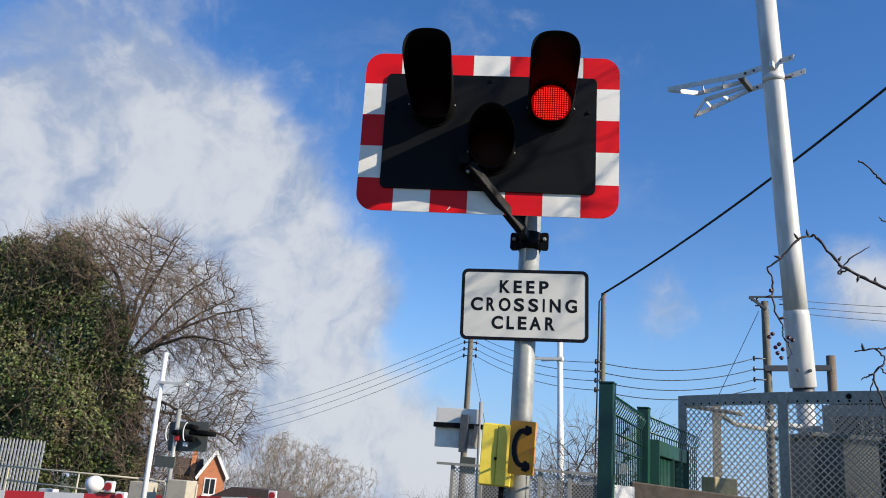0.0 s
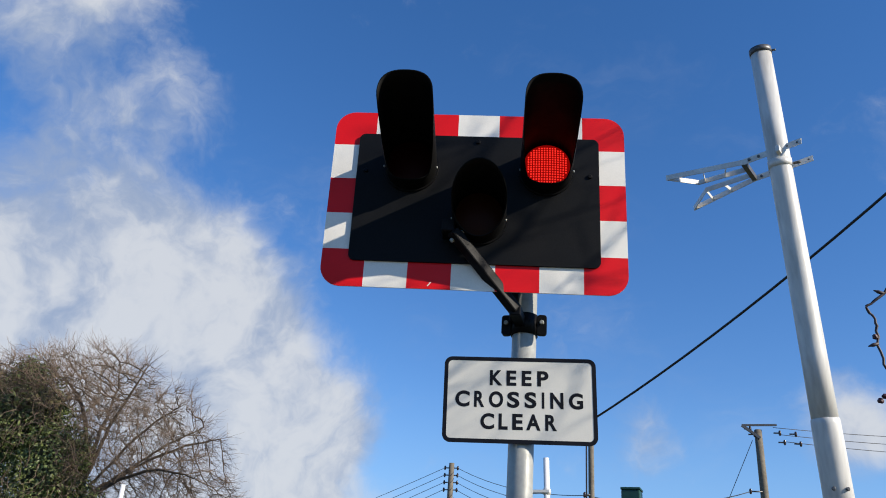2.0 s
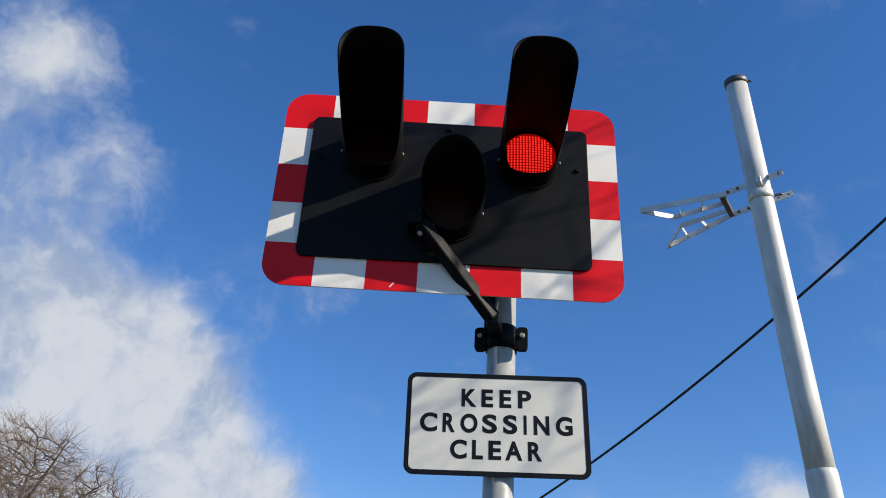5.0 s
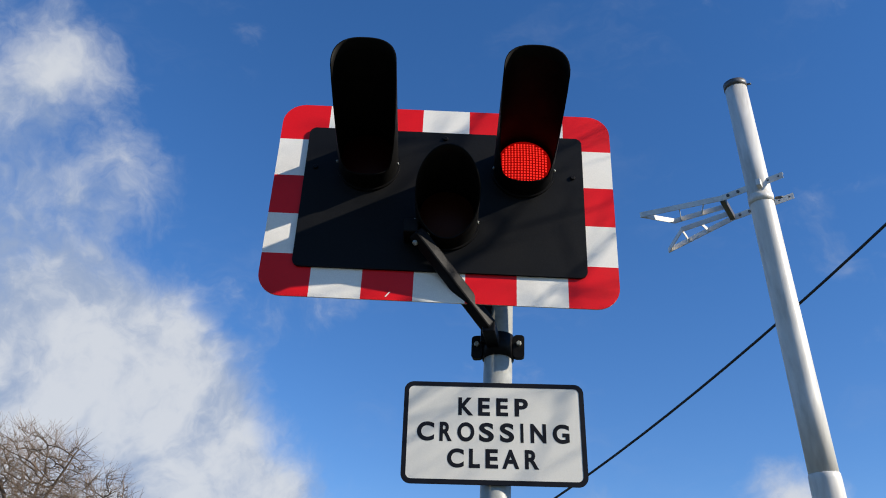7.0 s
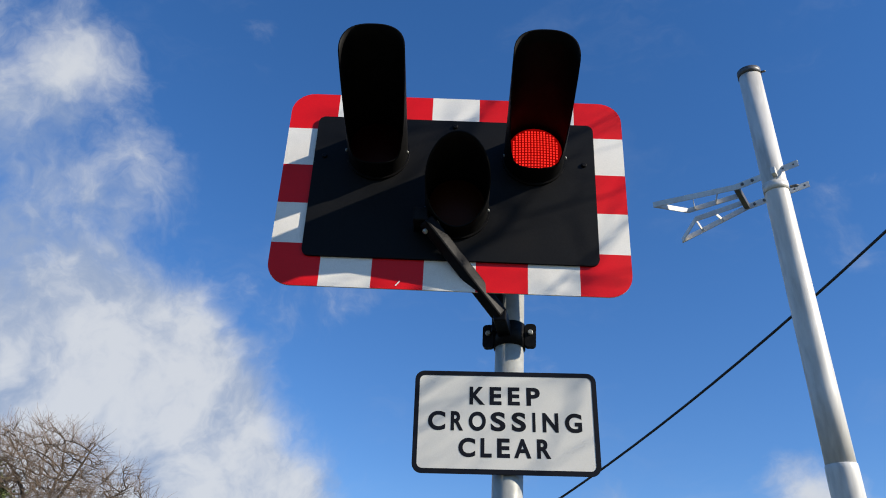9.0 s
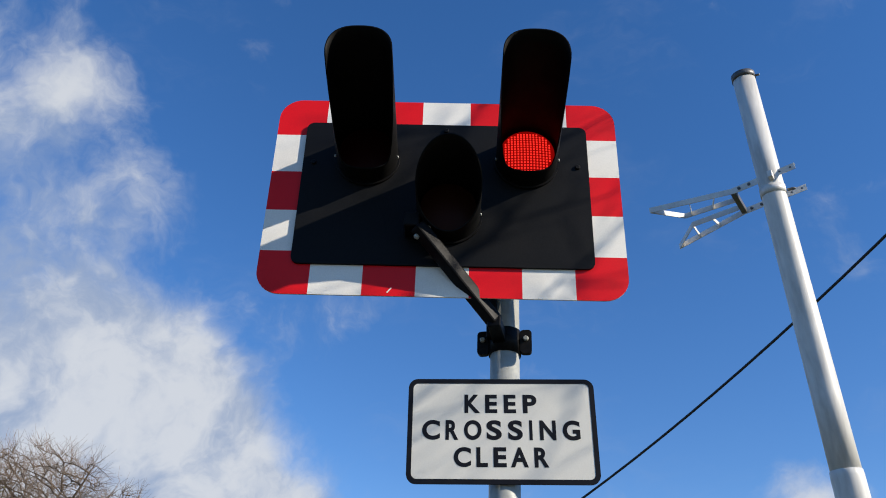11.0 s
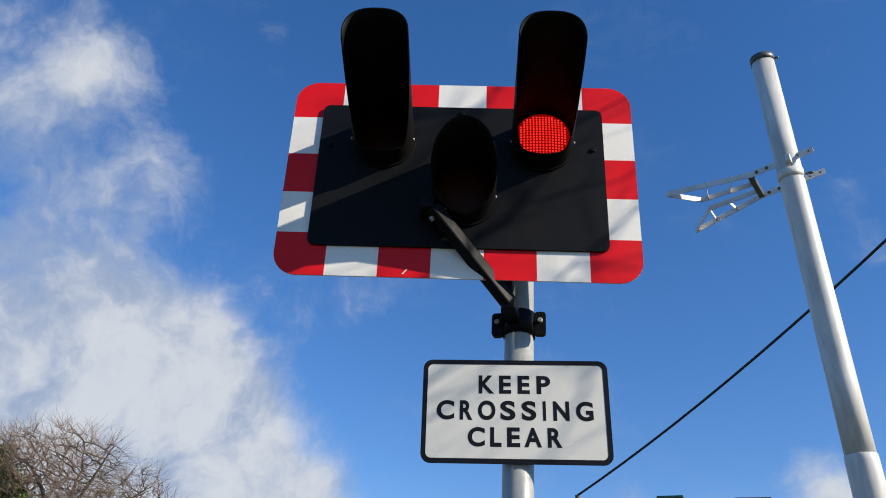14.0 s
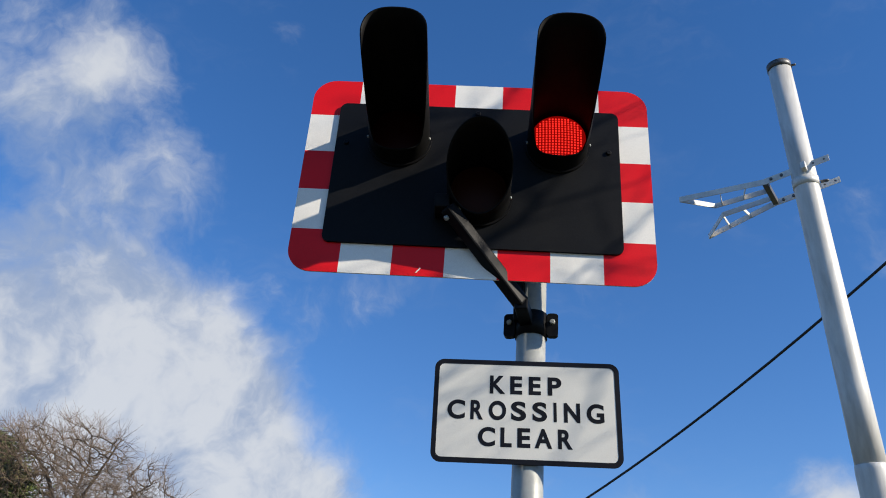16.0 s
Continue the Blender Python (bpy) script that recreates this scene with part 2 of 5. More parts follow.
def bar(bm, a, b, wide, deep, bevel=0.0, up=(0, 0, 1)):
    """A rectangular bar from a to b."""
    a, b = Vector(a), Vector(b)
    z = (b - a).normalized()
    x = Vector(up).cross(z)
    if x.length < 1e-3:
        x = Vector((1, 0, 0))
    x.normalize()
    y = z.cross(x)
    turn = Matrix((x, y, z)).transposed().to_4x4()
    return box(bm, (a + b) / 2, (wide, deep, (b - a).length), turn, bevel)


def tube(bm, path, radii, seg=12, cap=True):
    """A round tube along a path of points; radii one number or one per point."""
    path = [Vector(p) for p in path]
    if not hasattr(radii, "__len__"):
        radii = [radii] * len(path)
    rings, side = [], None
    for i, p in enumerate(path):
        d = (path[min(i + 1, len(path) - 1)] - path[max(i - 1, 0)]).normalized()
        if side is None or abs(side.dot(d)) > 0.99:
            side = d.orthogonal()
        side = (side - d * side.dot(d)).normalized()
        other = d.cross(side)
        rings.append([bm.verts.new(p + (side * math.cos(2 * math.pi * k / seg) + other * math.sin(2 * math.pi * k / seg)) * radii[i]) for k in range(seg)])
    for a, b in zip(rings, rings[1:]):
        for k in range(seg):
            f = bm.faces.new((a[k], a[(k + 1) % seg], b[(k + 1) % seg], b[k]))
            f.smooth = True
    if cap:
        bm.faces.new(list(reversed(rings[0]))), bm.faces.new(rings[-1])
    return bm


def outline(wide, high, radius, n=8):
    """The corners of a rounded rectangle round the origin."""
    pts = []
    for cx, cy, a0 in ((1, 1, 0), (-1, 1, 90), (-1, -1, 180), (1, -1, 270)):
        for k in range(n + 1):
            a = radians(a0 + 90 * k / n)
            pts.append((cx * (wide / 2 - radius) + radius * math.cos(a), cy * (high / 2 - radius) + radius * math.sin(a)))
    return pts


def plate(bm, pts, y0, y1, m=None):
    """A flat plate of outline pts in x and z, from depth y0 (front) to y1 (back)."""
    m = m or Matrix()
    front = [bm.verts.new(m @ Vector((x, y0, z))) for x, z in pts]
    back = [bm.verts.new(m @ Vector((x, y1, z))) for x, z in pts]
    bm.faces.new(front), bm.faces.new(list(reversed(back)))
    for k in range(len(pts)):
        j = (k + 1) % len(pts)
        bm.faces.new((front[j], front[k], back[k], back[j]))
    return bm


def ring(bm, outer, inner, y0, y1, m=None):
    """A flat frame between two outlines with as many corners."""
    m = m or Matrix()
    rows = [[bm.verts.new(m @ Vector((x, y, z))) for x, z in pts] for pts, y in ((outer, y0), (inner, y0), (inner, y1), (outer, y1))]
    n = len(outer)
    for a in range(4):
        for k in range(n):
            j = (k + 1) % n
            b = (a + 1) % 4
            bm.faces.new((rows[a][k], rows[a][j], rows[b][j], rows[b][k]))
    bmesh.ops.recalc_face_normals(bm, faces=bm.faces)
    return bm


def clip(pts, axis, limit, keep_less):
    """Cuts a convex outline by a line x or z = limit."""
    out = []
    for (p, q) in zip(pts, pts[1:] + pts[:1]):
        inp = (p[axis] <= limit) == keep_less
        inq = (q[axis] <= limit) == keep_less
        if inp:
            out.append(p)
        if inp != inq:
            f = (limit - p[axis]) / (q[axis] - p[axis])
            out.append((p[0] + f * (q[0] - p[0]), p[1] + f * (q[1] - p[1])))
    return out


def bolt(bm, at, normal, r=0.008, h=0.006):
    a = Vector(at)
    n = Vector(normal).normalized()
    return tube(bm, [a, a + n * h * 0.7, a + n * h], [r, r, r * 0.75], 8)


def sagging(a, b, sag, n=14):
    a, b = Vector(a), Vector(b)
    return [a.lerp(b, i / n) - Vector((0, 0, sag * 4 * (i / n) * (1 - i / n))) for i in range(n + 1)]


def ground_z(y):
    return -0.07 * min(max(y - 8.0, 0.0), 60.0) - 0.030 * min(max(y - 68.0, 0.0), 3000.0)


# ---- ground ----
bm = bmesh.new()
xs = [-3000, -600, -150, -60, -30, -15, -6, 0, 6, 15, 30, 60, 150, 600, 3000]
ys = [-3000, -300, -60, -15, -5, 0, 4, 8, 16, 26, 40, 55, 68, 90, 200, 800, 1568, 3000]
grid = [[bm.verts.new((x, y, ground_z(y) + (0.15 * noise.noise((x * 0.05, y * 0.05, 0)) if y > 12 else 0))) for x in xs] for y in ys]
for r0, r1 in zip(grid, grid[1:]):
    for k in range(len(xs) - 1):
        bm.faces.new((r0[k], r0[k + 1], r1[k + 1], r1[k]))
me = bpy.data.meshes.new("ground")
bm.to_mesh(me), bm.free()
me.materials.append(GROUND)
tagged(new("ground", me), "rough grass ground falling gently away beyond the crossing", "ground", kind="structure")
bm = bmesh.new()
for y0, y1 in ((-40, 0), (0, 8), (8, 30), (30, 68)):
    quad = [bm.verts.new((x - 0.45 * y, y, ground_z(y) + 0.03)) for x, y in ((-7.0, y0), (-0.6, y0), (-0.6, y1), (-7.0, y1))]
    bm.faces.new(quad)
me = bpy.data.meshes.new("road")
bm.to_mesh(me), bm.free()
me.materials.append(ASPHALT)
tagged(new("road", me), "worn grey asphalt road over the crossing", "road", kind="structure")


# ---- the crossing signal ----
POST = Vector((0.328, 0.138, 0))
BOARD = pose(0.118, -0.156, 3.341, 3.28, -0.89, 9.92)
signal = thing("crossing_signal", POST, "level crossing light signal on a galvanised post, one red lamp lit", "traffic signal")
bm = tube(bmesh.new(), [POST, POST + Vector((0, 0, 3.78))], 0.057, 32)
part("post", bm, GALV, signal, "round galvanised steel post")
bm = tube(bmesh.new(), [POST + Vector((0, 0, 0)), POST + Vector((0, 0, 0.03))], 0.14, 24)
part("base_flange", bm, GALV, signal)
bm = tube(bmesh.new(), [POST + Vector((0, 0, 3.78)), POST + Vector((0, 0, 3.80)), POST + Vector((0, 0, 3.815))], [0.062, 0.062, 0.03], 24)
part("post_cap", bm, BLACK, signal)

BW, BH = 1.407, 0.916
edge = outline(BW, BH, 0.095)
bm = plate(bmesh.new(), edge, 0.0, 0.004, BOARD)
backboard = part("backboard", bm, GREY_BACK, signal, "aluminium sheet with a red and white border")
cols, rows = [(-BW / 2 + i * BW / 7, -BW / 2 + (i + 1) * BW / 7) for i in range(7)], [(-BH / 2 + i * BH / 5, -BH / 2 + (i + 1) * BH / 5) for i in range(5)]
for i, (x0, x1) in enumerate(cols):
    for j, (z0, z1) in enumerate(rows):
        if 0 < i < 6 and 0 < j < 4:
            continue
        cell = clip(clip(clip(clip(edge, 0, x0, False), 0, x1, True), 1, z0, False), 1, z1, True)
        bm = plate(bmesh.new(), cell, -0.0025, -0.0002, BOARD)
        part("border_panel", bm, RED if (i + j) % 2 == 0 else WHITE, backboard)
bm = plate(bmesh.new(), outline(1.158, 0.664, 0.03), -0.014, -0.003, BOARD)
bmesh.ops.bevel(bm, geom=[e for e in bm.edges if e.calc_length() > 0.3], offset=0.002, segments=1, affect="EDGES")
part("black_panel", bm, BLACK_PANEL, signal, "matt black target panel")
for x, z in ((0.535, 0.13), (-0.535, 0.13), (0.0, 0.30)):
    part("panel_bolt", bolt(bmesh.new(), BOARD @ Vector((x, -0.014, z)), BOARD.to_3x3() @ Vector((0, -1, 0)), 0.011, 0.008), BLACK, signal)


nick = [(-0.207, -0.443), (-0.203, -0.446), (-0.187, -0.425), (-0.191, -0.423)]
part("scratch", plate(bmesh.new(), nick, -0.0034, -0.0026, BOARD), WHITE, backboard)


def hood(centre, reach, base, long):
    """A cowl round a lens: a ring at its base and a canopy that reaches out above."""
    cx, cz = centre
    bm = bmesh.new()
    n, steps = 48, 9
    for radius, flip in ((0.1245, False), (0.1205, True)):
        table = []
        for k in range(n):
            a = 2 * math.pi * k / n
            rise = (1 - math.cos(a)) / 2
            if long:
                f = min(max((rise - 0.12) / 0.42, 0), 1)
                f = f * f * (3 - 2 * f)
                far = base + (reach - base) * (0.97 * f + 0.03 * rise)
            else:
                far = base + (reach - base) * rise
            square = (abs(math.sin(a)) ** 2.7 + abs(math.cos(a)) ** 2.7) ** (-1 / 2.7) - 1
            column = []
            for s in range(steps + 1):
                out = (far - 0.012) * s / steps
                rr = radius * (1 + (square * 0.9 - 0.05) * s / steps if long else 1)
                toe = -math.copysign(0.022, cx) * out if long else 0
                column.append(BOARD @ Vector((cx + toe + rr * math.sin(a), -0.012 - out, cz - rr * math.cos(a) + 0.038 * out)))
            table.append(column)
        verts = [[bm.verts.new(p) for p in col] for col in table]
        for k in range(n):
            j = (k + 1) % n
            for s in range(steps):
                q = (verts[k][s], verts[j][s], verts[j][s + 1], verts[k][s + 1])
                bm.faces.new(q if not flip else q[::-1]).smooth = True
        if not flip:
            outer = verts
    for k in range(n):
        j = (k + 1) % n
        bm.faces.new((outer[k][steps], outer[j][steps], verts[j][steps], verts[k][steps]))
    return bm


def lens(centre, depth, radius):
    cx, cz = centre
    bm = bmesh.new()
    rows = 8
    tip = bm.verts.new(BOARD @ Vector((cx, -depth - 0.012, cz)))
    last = None
    for r in range(1, rows + 1):
        rr = radius * r / rows
        y = -depth - 0.012 * (1 - (r / rows) ** 2)
        now = [bm.verts.new(BOARD @ Vector((cx + rr * math.sin(2 * math.pi * k / 40), y, cz + rr * math.cos(2 * math.pi * k / 40)))) for k in range(40)]
        for k in range(40):
            j = (k + 1) % 40
            f = bm.faces.new((tip, now[j], now[k]) if last is None else (last[k], last[j], now[j], now[k]))
            f.smooth = True
        last = now
    bmesh.ops.recalc_face_normals(bm, faces=bm.faces)
    return bm


def lamp(centre, reach, base, long, kind, label):
    h = part("lamp_hood", hood(centre, reach, base, long), HOOD, signal, label)
    cx, cz = centre
    bm = tube(bmesh.new(), [BOARD @ Vector((cx, y, cz)) for y in (-0.010, -0.026)], 0.132, 40)
    part("mounting_ring", bm, BLACK, h)
    for sx in (-1, 1):
        part("screw", bolt(bmesh.new(), BOARD @ Vector((cx + sx * 0.121, -0.06, cz - 0.02)), BOARD.to_3x3() @ Vector((sx, 0, 0)), 0.006, 0.008), GALV, h)
    ln = part("lens", lens(centre, 0.075, 0.108), kind, h, "lit red lens" if kind == LENS_LIT else "")
    if kind == LENS_LIT:
        bm = bmesh.new()
        step = 0.0125
        for a in range(-8, 9):
            for b in range(-8, 9):
                x, z = a * step, b * step
                rr = math.hypot(x, z)
                if rr < 0.1:
                    y = -0.075 - 0.012 * (1 - (rr / 0.107) ** 2) - 0.001
                    bmesh.ops.create_cube(bm, size=0.0062, matrix=BOARD @ Matrix.Translation((cx + x, y, cz + z)) @ Matrix.Diagonal((1, 0.5, 1, 1)))
        part("lens_pattern", bm, LENS_BEAD, ln, kind="stuff")


lamp((-0.316, 0.152), 0.622, 0.115, True, LENS_RED, "long black hood over a dark red lens")
lamp((0.328, 0.152), 0.622, 0.115, True, LENS_LIT, "long black hood over the lit red lens")
lamp((0.018, -0.110), 0.365, 0.10, False, LENS_AMBER, "short slant-cut black hood over a dark amber lens")

# arm and clamp
CLAMP = POST + Vector((0, 0, 2.81))
top = BOARD @ Vector((-0.098, -0.105, -0.21))
foot = CLAMP + Vector((-0.02, -0.17, 0.015))
part("clamp_stub", bar(bmesh.new(), CLAMP + Vector((-0.015, -0.05, 0.005)), foot + Vector((0, -0.02, -0.005)), 0.05, 0.05, 0.005), BLACK, signal)
arm = part("support_arm", bar(bmesh.new(), top, foot, 0.052, 0.05, 0.008), BLACK, signal, "black square tube brace")
for d in (-1, 1):
    n = Vector((0.7, 0.1, 0.7)) * d
    part("bolt", bolt(bmesh.new(), top + (foot - top) * 0.07 + n.normalized() * 0.024, n, 0.011, 0.014), GALV, arm)
bm = bmesh.new()
box(bm, BOARD @ Vector((-0.118, -0.065, -0.185)), (0.06, 0.10, 0.06), BOARD.to_3x3().to_4x4(), 0.006)
part("arm_foot", bm, BLACK, arm)
bm = tube(bmesh.new(), [CLAMP - Vector((0, 0, 0.05)), CLAMP + Vector((0, 0, 0.05))], 0.063, 32)
clamp = part("clamp_band", bm, BLACK, signal, "black pipe clamp")
for sx in (-1, 1):
    m = Matrix.Translation(CLAMP + Vector((sx * 0.083, -0.01, 0))) @ pose(0, 0, 0, 0, 0, 4 * sx)
    part("clamp_ear", plate(bmesh.new(), outline(0.045, 0.098, 0.014, 4), -0.012, 0.012, m), BLACK, clamp)
    part("bolt", bolt(bmesh.new(), CLAMP + Vector((sx * 0.084, -0.022, 0.01)), (0, -1, 0), 0.011, 0.012), GALV, clamp)
bm = box(bmesh.new(), POST + Vector((-0.045, -0.055, 2.93)), (0.04, 0.03, 0.24), None, 0.004)
part("rear_bracket", bm, BLACK, signal)
bm = box(bmesh.new(), POST + Vector((0.0, -0.06, 3.40)), (0.16, 0.05, 0.7), None, 0.005)
part("rear_bracket", bm, BLACK, signal)

# ---- the plate below it ----
SIGN = pose(0.326, 0.063, 2.436, 1.88, -1.6, 8.57)
sign = thing("road_sign", POST + Vector((0, 0, 2.41)), "white rectangular sign with a black border, lettered KEEP CROSSING CLEAR", "sign")
SW, SH = 0.677, 0.384
part("plate", plate(bmesh.new(), outline(SW, SH, 0.034), 0.0, 0.004, SIGN), SIGN_FACE, sign, "white sign plate")
part("border", ring(bmesh.new(), outline(SW + 0.002, SH + 0.002, 0.035), outline(SW - 0.033, SH - 0.033, 0.02), -0.0012, 0.006, SIGN), LETTER, sign, "black border")
for z in (-0.11, 0.11):
    part("rail", box(bmesh.new(), SIGN @ Vector((0, 0.012, z)), (0.5, 0.014, 0.04), SIGN.to_3x3().to_4x4()), ALU, sign)


def lettering(text, spans, high, z, parent, m, y=-0.0007, bold=0.034):
    """One line of capitals, each letter fitted between its left and right end on the plate m."""
    whole = bmesh.new()
    for letter, (x0, x1) in zip(text, spans):
        curve = bpy.data.curves.new("lettering", "FONT")
        curve.body, curve.size, curve.offset = letter, 1.0, bold
        made = bpy.data.objects.new("lettering", curve)
        scene.collection.objects.link(made)
        me = bpy.data.meshes.new_from_object(made.evaluated_get(bpy.context.evaluated_depsgraph_get()))
        bpy.data.objects.remove(made)
        co = [v.co.copy() for v in me.vertices]
        lo, hi = [min(c[i] for c in co) for i in (0, 1)], [max(c[i] for c in co) for i in (0, 1)]
        for v in me.vertices:
            v.co = m @ Vector((x0 + (v.co.x - lo[0]) / (hi[0] - lo[0]) * (x1 - x0), y, z + ((v.co.y - lo[1]) / (hi[1] - lo[1]) - 0.5) * high))
        whole.from_mesh(me)
        bpy.data.meshes.remove(me)
    return part("lettering", whole, LETTER, parent, "black capital letters " + text)


lettering("KEEP", ((-0.134, -0.077), (-0.059, -0.015), (0.009, 0.053), (0.078, 0.128)), 0.070, 0.098, sign, SIGN)
lettering("CROSSING", ((-0.286, -0.222), (-0.202, -0.156), (-0.136, -0.073), (-0.055, -0.001), (0.022, 0.074), (0.098, 0.109), (0.135, 0.193), (0.217, 0.279)), 0.073, 0.0, sign, SIGN)
lettering("CLEAR", ((-0.172, -0.111), (-0.092, -0.052), (-0.032, 0.014), (0.029, 0.091), (0.112, 0.163)), 0.071, -0.098, sign, SIGN)
bm = tube(bmesh.new(), [POST + Vector((0, 0, z)) for z in (2.45, 2.48)], 0.06, 24)
part("clip", bm, ALU, sign)

# ---- telephone on the post ----
phone = thing("telephone_sign", POST + Vector((0.02, -0.06, 1.69)), "orange plate with a black telephone handset on the signal post", "sign")
PH = pose(POST.x + 0.03, -0.005, 1.69, 0, 1.5, -12)
part("plate", plate(bmesh.new(), outline(0.132, 0.262, 0.008, 3), 0.0, 0.02, PH), ORANGE, phone)
pts = []
for k in range(13):
    a = radians(50 + 260 * k / 12)
    pts.append((0.005 + 0.048 * math.cos(a) * 0.9, 0.085 * math.sin(a)))
bm = bmesh.new()
tube(bm, [PH @ Vector((x, -0.002, z)) for x, z in pts], [0.010 + 0.006 * math.sin(math.pi * k / 12) for k in range(13)], 8)
for v in bm.verts:
    q = PH.inverted() @ v.co
    q.y = max(min(q.y, -0.001), -0.004)
    v.co = PH @ q
part("handset", bm, LETTER, phone, "black handset symbol")
for z in (0.088, -0.088):
    part("handset_cup", plate(bmesh.new(), [(0.004, z - 0.02), (0.03, z - 0.028), (0.05, z - 0.012), (0.046, z + 0.016), (0.016, z + 0.024)], -0.0045, -0.0008, PH), LETTER, phone)
box_ob = thing("telephone_box", (0.235, 0.05, 1.65), "yellow metal telephone cabinet fixed to the signal post", "cabinet")
PB = pose(0.222, 0.06, 1.65, 0, 1.5, 8)
part("body", box(bmesh.new(), PB @ Vector((0, 0.05, 0)), (0.16, 0.13, 0.31), PB.to_3x3().to_4x4(), 0.008), YELLOW, box_ob)
part("door", box(bmesh.new(), PB @ Vector((0.04, -0.02, 0)), (0.078, 0.012, 0.30), PB.to_3x3().to_4x4(), 0.003), YELLOW, box_ob)
part("door", box(bmesh.new(), PB @ Vector((-0.042, -0.02, 0)), (0.078, 0.012, 0.30), PB.to_3x3().to_4x4(), 0.003), YELLOW, box_ob)
part("lock", bolt(bmesh.new(), PB @ Vector((-0.004, -0.025, -0.02)), (0, -1, 0), 0.008, 0.008), BLACK, box_ob)
part("conduit", tube(bmesh.new(), [(0.25, 0.09, 1.50), (0.25, 0.09, 1.3), (0.27, 0.09, 0.0)], 0.014, 10), BLACK, box_ob)

# ---- tall pole with its bracket ----
TP0, TP1 = Vector((2.210, 2.366, 0)), Vector((1.809, 1.673, 5.72))
tall = thing("camera_pole", TP0, "tall pale grey steel pole with a bolted bracket near its top", "pole")


def on_tall(z):
    return TP0.lerp(TP1, z / TP1.z)


part("upper_shaft", tube(bmesh.new(), [on_tall(z) for z in (2.80, 3.29, 4.5, 5.53)], [0.083, 0.081, 0.077, 0.074], 28), POLE_WHITE, tall)
part("lower_shaft", tube(bmesh.new(), [on_tall(z) for z in (2.33, 2.34, 2.84, 2.87, 2.875)], [0.085, 0.090, 0.089, 0.087, 0.083], 28), POLE_WHITE, tall)
part("joint_ring", tube(bmesh.new(), [on_tall(z) for z in (3.305, 3.317)], 0.079, 28), POLE_WHITE, tall)
part("collar", tube(bmesh.new(), [on_tall(z) for z in (2.24, 2.33)], 0.073, 24), STEEL_DARK, tall)
part("stub", tube(bmesh.new(), [on_tall(z) for z in (0.0, 2.24)], 0.06, 24), POLE_WHITE, tall)
part("cap", tube(bmesh.new(), [on_tall(z) for z in (5.515, 5.56, 5.565)], [0.079, 0.079, 0.07], 28), STEEL_DARK, tall)
part("cap_bolt", bolt(bmesh.new(), on_tall(5.535) + Vector((0.075, -0.02, 0)), (1, -0.2, 0), 0.008, 0.03), STEEL_DARK, tall)
for x in (-0.04, 0.04):
    part("bolt", bolt(bmesh.new(), on_tall(2.44) + Vector((x, -0.083, 0)), (x * 4, -1, 0), 0.012, 0.014), STEEL_DARK, tall)
bk = thing("pole_bracket", on_tall(4.70), "two perforated aluminium arms clamped to the tall pole", "bracket")
part("clamp_band", tube(bmesh.new(), [on_tall(4.60), on_tall(4.66)], 0.081, 28), ALU, bk)
part("clamp_bolt", bolt(bmesh.new(), on_tall(4.62) + Vector((0.08, -0.03, 0)), (1, -0.3, 0), 0.01, 0.05), STEEL_DARK, bk)


def flat(name, a, b, high, owner, thick=0.005):
    """A flat bar on edge."""
    return part(name, bar(bmesh.new(), a, b, thick, high, 0.001), ALU, owner)


for far_end, joint, root, knee, tip, s0, s1 in (
        ((2.016, 1.686, 4.742), (1.653, 1.865, 4.70), (1.675, 1.955, 4.69), (1.358, 2.079, 4.67), (1.115, 1.965, 4.655), 0.22, 0.44),
        ((2.147, 1.975, 4.775), (1.772, 2.129, 4.715), (1.747, 2.065, 4.715), (1.413, 2.161, 4.65), (1.337, 2.385, 4.615), 0.38, 0.62)):
    far_end, joint, root, knee, tip = [Vector(p) for p in (far_end, joint, root, knee, tip)]
    side = (joint - far_end).cross(Vector((0, 0, 1))).normalized()
    side = side if side.y < 0 else -side
    arm_ob = flat("arm", far_end, joint, 0.046, bk)
    part("flange", bar(bmesh.new(), far_end + Vector((0, 0, 0.022)) - side * 0.012, joint + Vector((0, 0, 0.022)) - side * 0.012, 0.026, 0.004), ALU, arm_ob)
    for k in range(6):
        p = far_end.lerp(joint, 0.07 + k * 0.165)
        part("bolt" if k > 3 else "hole", bolt(bmesh.new(), p + side * 0.0025, side, 0.011 if k > 3 else 0.0075, 0.010 if k > 3 else 0.0012), STEEL_DARK, arm_ob)
    frame_ob = flat("outrigger", joint, tip, 0.042, bk)
    flat("short_chord", root, knee, 0.040, frame_ob)
    flat("end_chord", knee, tip, 0.040, frame_ob)
    for f, g in ((s0, s1), (s0 + 0.30, s1 + 0.42)):
        flat("strut", joint.lerp(tip, f), root.lerp(knee, min(g, 1.0)), 0.030, frame_ob, 0.004)
part("spacer", bar(bmesh.new(), (1.655, 1.868, 4.695), (1.76, 2.12, 4.712), 0.035, 0.045, 0.003), STEEL_DARK, bk)
part("clip", box(bmesh.new(), on_tall(4.66) + Vector((-0.02, -0.10, 0.03)), (0.03, 0.05, 0.05), pose(0, 0, 0, 0, 0, -25), 0.004), ALU, bk)

